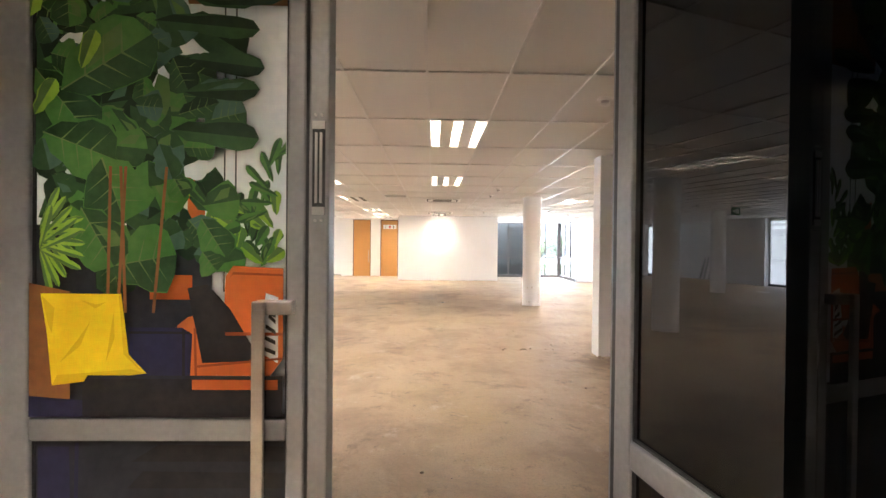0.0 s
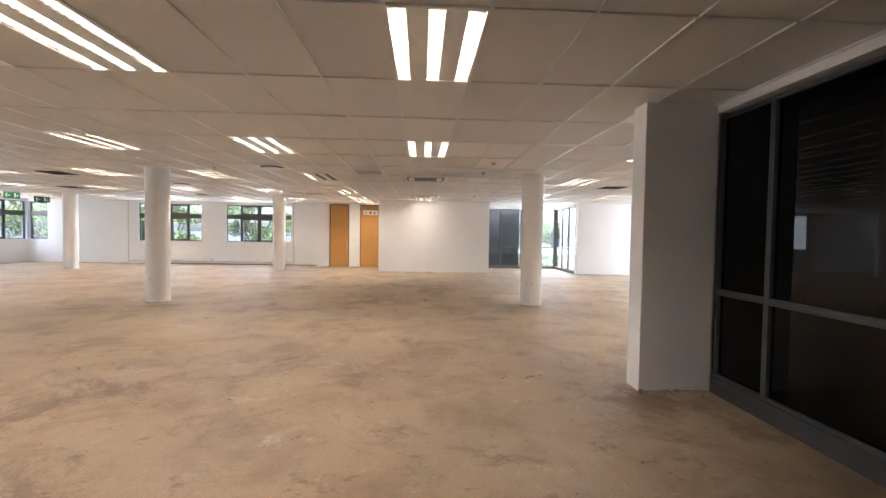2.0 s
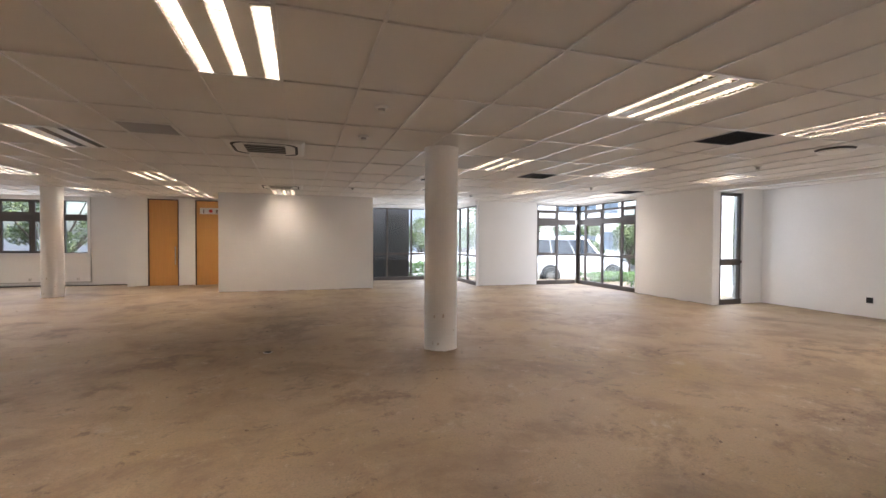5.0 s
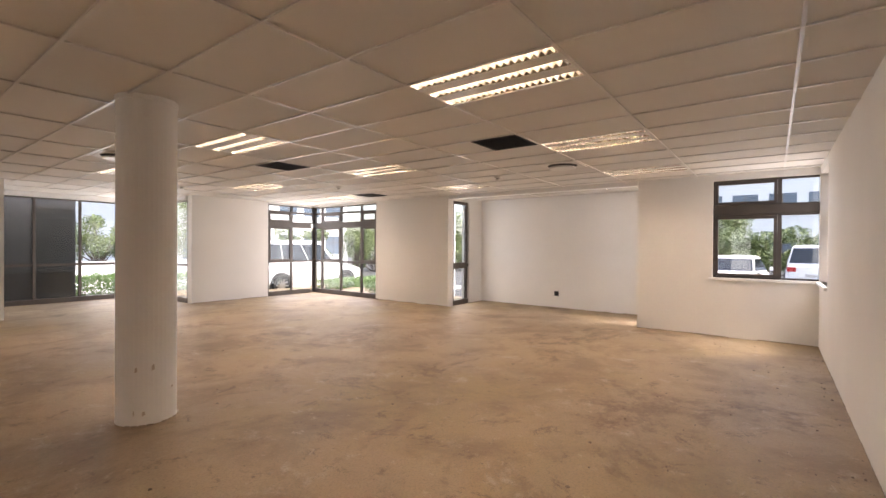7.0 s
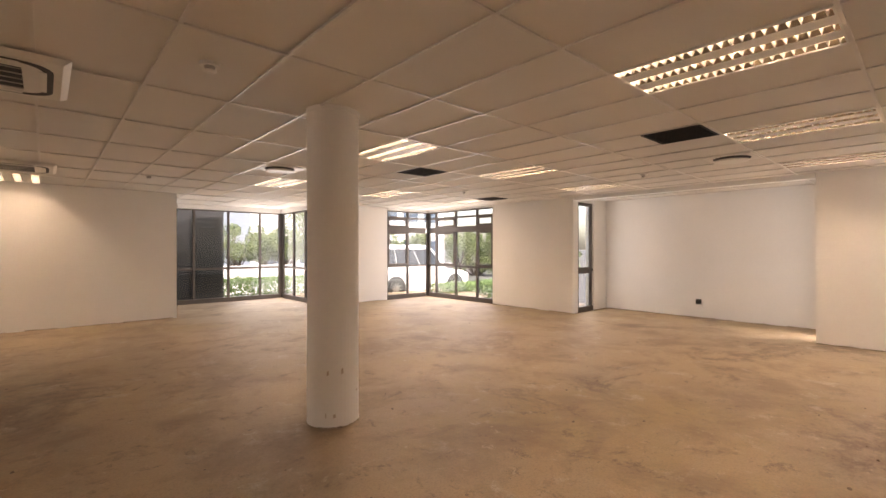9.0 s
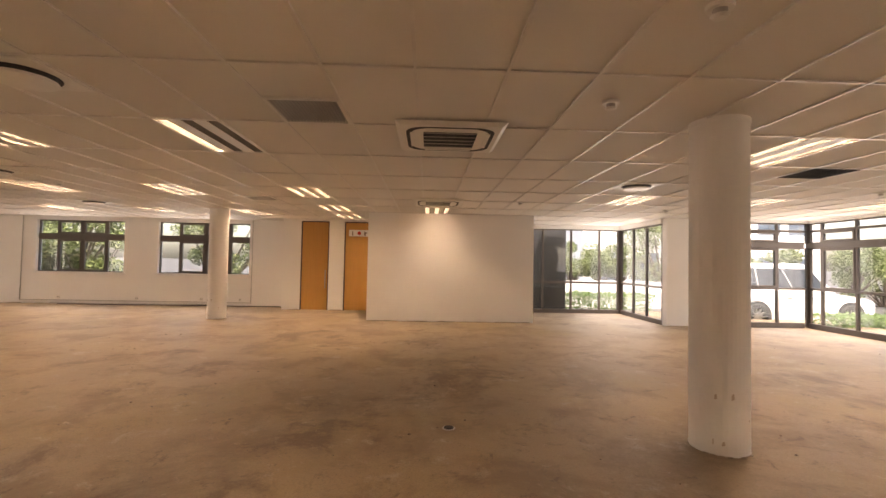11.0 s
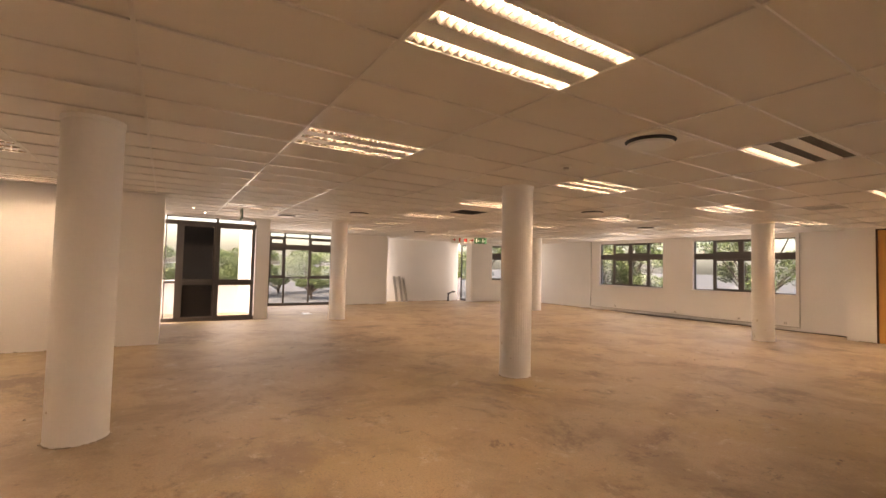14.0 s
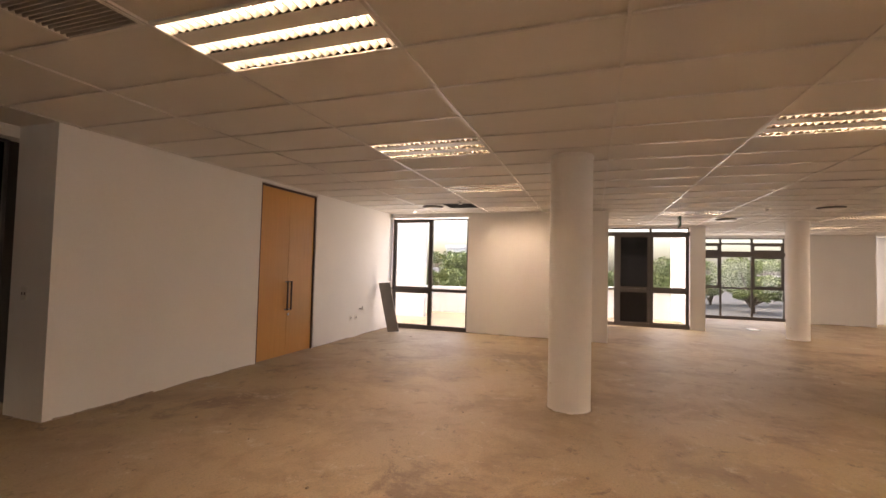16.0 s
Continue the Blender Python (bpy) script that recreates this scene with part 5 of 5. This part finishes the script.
def hedge(x, y, length, depth, height, seed):
    rr = random.Random(seed)
    root = tagged(empty("hedge", (x, y, -0.13)), "low clipped green hedge beside the pavement", "hedge", group="hedges outside")
    p = Parts()
    for k in range(int(length / 0.4)):
        p.rod((0.2 + 0.4 * k, depth / 2, -0.02), (0.2 + 0.4 * k + rr.uniform(-0.1, 0.1), depth / 2, height * 0.8), 0.015, M_BARK, 0.006, 5)
    p.make("stems", root)
    p = Parts()
    for _ in range(int(length * depth * 1100)):
        o = Vector((rr.uniform(0, length), rr.uniform(0, depth), height * (1 - rr.random() ** 2 * 0.95) + rr.gauss(0, 0.03)))
        u = Vector((rr.gauss(0, 1), rr.gauss(0, 1), rr.gauss(0, 1))).normalized()
        v = u.orthogonal().normalized()
        s = rr.uniform(0.03, 0.07)
        p.poly([o - u * s, o + v * s * 0.5, o + u * s, o - v * s * 0.5], M_LEAF2)
    p.make("foliage", root)


hedge(10.6, 18.55, 3.6, 0.8, 0.42, 1)
hedge(10.6, 16.2, 3.4, 0.7, 0.40, 2)
hedge(4.7, 23.0, 3.6, 0.9, 0.62, 3)


def wheel(root, x, y, z, r):
    sd = 1 if y > 0 else -1
    w = empty("wheel")
    w.parent = root
    w.location = (x, y, z)
    p, n = Parts(), 28
    prof = [(r * 0.66, 0.11), (r * 0.94, 0.11), (r, 0.07), (r, -0.07), (r * 0.94, -0.11), (r * 0.66, -0.11)]
    for (ra, ya), (rb, yb) in zip(prof, prof[1:]):
        for i in range(n):
            t, u = 2 * math.pi * i / n, 2 * math.pi * (i + 1) / n
            p.poly([(ra * math.cos(t), ya, ra * math.sin(t)), (ra * math.cos(u), ya, ra * math.sin(u)), (rb * math.cos(u), yb, rb * math.sin(u)), (rb * math.cos(t), yb, rb * math.sin(t))], M_TYRE)
    p.make("tyre", w, smooth=True)
    p = Parts()
    p.rod((0, -0.02, 0), (0, 0.02, 0), r * 0.66, M_TYRE, sides=24)
    for k in range(10):
        t = 2 * math.pi * k / 10
        a, b = 0.06, 0.05
        e = lambda rad, off: (rad * math.cos(t) - off * math.sin(t), sd * 0.075, rad * math.sin(t) + off * math.cos(t))
        f = lambda rad, off: (rad * math.cos(t) - off * math.sin(t), sd * 0.03, rad * math.sin(t) + off * math.cos(t))
        p.solid([f(r * 0.1, -0.03), f(r * 0.66, -0.045), f(r * 0.66, 0.01), f(r * 0.1, 0.03)], [e(r * 0.1, -0.025), e(r * 0.66, -0.035), e(r * 0.66, 0.0), e(r * 0.1, 0.025)], M_STEEL)
    p.rod((0, sd * 0.03, 0), (0, sd * 0.08, 0), r * 0.16, M_STEEL, sides=14)
    p.make("rim", w)


def car(at, turn, length, wide, height, boxy, label):
    """A white car built from lofted cross rings; nose towards +x."""
    root = tagged(empty("car"), label, "car", group="parked cars")
    root.matrix_basis = pose(*at, 0, 0, turn)
    L, Wd, H = length / 2, wide / 2, height
    belt = H * 0.56
    p = Parts()
    # lower body: stations along the car with sill, side and shoulder
    stations = [(-L, 0.42, belt * 0.92, 0.86), (-L + 0.12, 0.30, belt * 0.99, 0.95), (-L + 0.5, 0.26, belt, 1.0), (-0.3 * L, 0.24, belt, 1.0), (0.35 * L, 0.24, belt * 0.97, 1.0), (0.48 * L, 0.24, belt * 0.95, 0.99), (L - 0.45, 0.26, belt * 0.86, 0.95), (L - 0.12, 0.30, belt * 0.78, 0.86), (L, 0.40, belt * 0.66, 0.72)]

    def ringpts(x, z0, z1, s):
        h = z1 - z0
        return [(x, -Wd * s * 0.94, z0), (x, -Wd * s, z0 + 0.3 * h), (x, -Wd * s * 0.99, z0 + 0.75 * h), (x, -Wd * s * 0.92, z1 - 0.02), (x, -Wd * s * 0.6, z1 + 0.015), (x, 0, z1 + 0.03),
                (x, Wd * s * 0.6, z1 + 0.015), (x, Wd * s * 0.92, z1 - 0.02), (x, Wd * s * 0.99, z0 + 0.75 * h), (x, Wd * s, z0 + 0.3 * h), (x, Wd * s * 0.94, z0)]

    rings = [ringpts(*s) for s in stations]
    for a, b in zip(rings, rings[1:]):
        for i in range(len(a) - 1):
            p.poly([a[i], b[i], b[i + 1], a[i + 1]], M_CAR)
        p.poly([a[0], a[-1], b[-1], b[0]], M_DARK)
    p.poly(rings[0], M_CAR), p.poly(rings[-1][::-1], M_CAR)
    # cabin
    r0x, r1x = (-L + 0.1, -L + 0.35) if boxy else (-L + 0.55, -L + 1.25)
    f1x, f0x = (0.16 * L, 0.46 * L) if boxy else (0.1 * L, 0.45 * L)
    lowq = [(r0x, -Wd * 0.9, belt), (f0x, -Wd * 0.9, belt * 0.95), (f0x + 0.1, 0, belt * 0.97), (f0x, Wd * 0.9, belt * 0.95), (r0x, Wd * 0.9, belt), (r0x - 0.05, 0, belt)]
    midq = [(r1x, -Wd * 0.74, H - 0.07), (f1x, -Wd * 0.74, H - 0.07), (f1x + 0.08, 0, H - 0.06), (f1x, Wd * 0.74, H - 0.07), (r1x, Wd * 0.74, H - 0.07), (r1x - 0.04, 0, H - 0.06)]
    topq = [(r1x + 0.1, -Wd * 0.62, H), (f1x - 0.12, -Wd * 0.62, H), (f1x - 0.08, 0, H + 0.01), (f1x - 0.12, Wd * 0.62, H), (r1x + 0.1, Wd * 0.62, H), (r1x + 0.06, 0, H + 0.01)]
    p.solid(lowq, midq, M_CAR).solid(midq, topq, M_CAR)
    p.make("body", root, smooth=False, bevel=0.02)
    g = Parts()
    mixp = lambda a, b, t: tuple(a[k] + (b[k] - a[k]) * t for k in range(3))
    for sd in (0, 1):
        la, lb = (lowq[0], lowq[1]) if sd == 0 else (lowq[4], lowq[3])
        ta, tb = (midq[0], midq[1]) if sd == 0 else (midq[4], midq[3])
        out = -0.012 if sd == 0 else 0.012
        for u0, u1 in ((0.04, 0.30), (0.312, 0.62), (0.632, 0.955)):
            q = [mixp(mixp(la, ta, 0.14), mixp(lb, tb, 0.14), u0), mixp(mixp(la, ta, 0.14), mixp(lb, tb, 0.14), u1), mixp(mixp(la, ta, 0.9), mixp(lb, tb, 0.9), u1), mixp(mixp(la, ta, 0.9), mixp(lb, tb, 0.9), u0)]
            g.solid([(x, y + out, z) for x, y, z in q], [(x, y - out, z) for x, y, z in q], M_CARGLASS)
    for i, j, out in ((1, 3, 0.015), (4, 0, -0.015)):
        mid_i = 2 if i == 1 else 5
        for a, b in ((i, mid_i), (mid_i, j)):
            q = [mixp(lowq[a], midq[a], 0.12), mixp(lowq[b], midq[b], 0.12), mixp(lowq[b], midq[b], 0.92), mixp(lowq[a], midq[a], 0.92)]
            g.solid([(x + out, y * 0.94, z) for x, y, z in q], [(x - out, y * 0.94, z) for x, y, z in q], M_CARGLASS)
    g.make("window", root)
    d = Parts()
    for sd in (-1, 1):
        d.box(-L - 0.01, -L + 0.1, sd * Wd * 0.58, sd * Wd * 0.9, belt * 0.74, belt * 0.92, M_LIGHT)
        d.box(0.40 * L, 0.40 * L + 0.1, sd * Wd * 0.99, sd * (Wd + 0.16), belt + 0.02, belt + 0.17, M_CAR)
        d.box(-0.2 * L, -0.2 * L + 0.16, sd * Wd * 0.99, sd * (Wd + 0.012), belt * 0.84, belt * 0.87, M_STEEL).box(0.12 * L, 0.12 * L + 0.16, sd * Wd * 0.99, sd * (Wd + 0.012), belt * 0.84, belt * 0.87, M_STEEL)
        d.box(L - 0.2, L - 0.04, sd * Wd * 0.5, sd * Wd * 0.8, belt * 0.62, belt * 0.74, M_STEEL)
        for wx in (-L * 0.58, L * 0.60):      # dark wheel arches
            d.rod((wx, sd * (Wd * 0.93), 0.38), (wx, sd * (Wd + 0.006), 0.38), 0.45, M_DARK, 0.44, 24)
    d.box(-L - 0.02, -L + 0.02, -0.26, 0.26, belt * 0.55, belt * 0.66, M_GRILLE)
    d.make("fittings", root)
    for wx in (-L * 0.58, L * 0.60):
        for sd in (-1, 1):
            wheel(root, wx, sd * (Wd - 0.035), 0.36, 0.37)
    return root


car((11.35, 21.25, -0.27), 0, 4.9, 1.9, 1.94, True, "white sport utility vehicle parked on the asphalt")
car((23.3, 7.9, -0.27), -8, 4.5, 1.8, 1.46, False, "white saloon car parked on the asphalt")
car((27.0, 5.2, -0.27), -6, 4.8, 1.95, 1.9, True, "white estate vehicle parked on the asphalt")


def block(name, x0, x1, y0, y1, storeys, face, label):
    """A white rendered office block with rows of windows on one face ('s' or 'w' or 'e')."""
    root = tagged(empty(name, (x0, y0, -0.27)), label, "building", kind="structure")
    H = storeys * 3.4 + 0.6
    w, d = x1 - x0, y1 - y0
    p = Parts()
    p.box(0, w, 0, d, 0, H, M_RENDER).box(-0.15, w + 0.15, -0.15, d + 0.15, H, H + 0.3, M_RENDER)
    p.make("body", root)
    n = int((w if face == "s" else d) / 2.4)
    for k in range(n):
        for s in range(storeys):
            a, z = 0.6 + 2.4 * k, 0.9 + 3.4 * s
            q = Parts()
            if face == "s":
                q.box(a, a + 1.7, -0.03, 0.02, z, z + 1.7, M_PANE).box(a - 0.06, a + 1.76, -0.09, -0.03, z - 0.08, z, M_RENDER).box(a + 0.82, a + 0.88, -0.05, -0.03, z, z + 1.7, M_FRAME).box(a, a + 1.7, -0.052, -0.031, z + 1.05, z + 1.12, M_FRAME)
            else:
                u = -0.03 if face == "w" else w - 0.02
                q.box(u, u + 0.05, a, a + 1.7, z, z + 1.7, M_PANE).box(u - 0.03, u + 0.08, a - 0.06, a + 1.76, z - 0.08, z, M_RENDER).box(u - 0.02, u + 0.07, a + 0.82, a + 0.88, z, z + 1.7, M_FRAME)
            q.make("window", root)
    return root


block("building", 9.5, 18.5, 34.0, 44.0, 3, "s", "white rendered office block with blue-grey windows")
block("building", 10.0, 30.0, 40.0, 50.0, 2, "s", "white rendered office block with blue-grey windows")
block("building", 44.0, 52.0, -12.0, 24.0, 2, "w", "white rendered office block with blue-grey windows")
block("building", -62.0, -50.0, -10.0, 4.0, 1, "e", "low pale building beyond the trees")
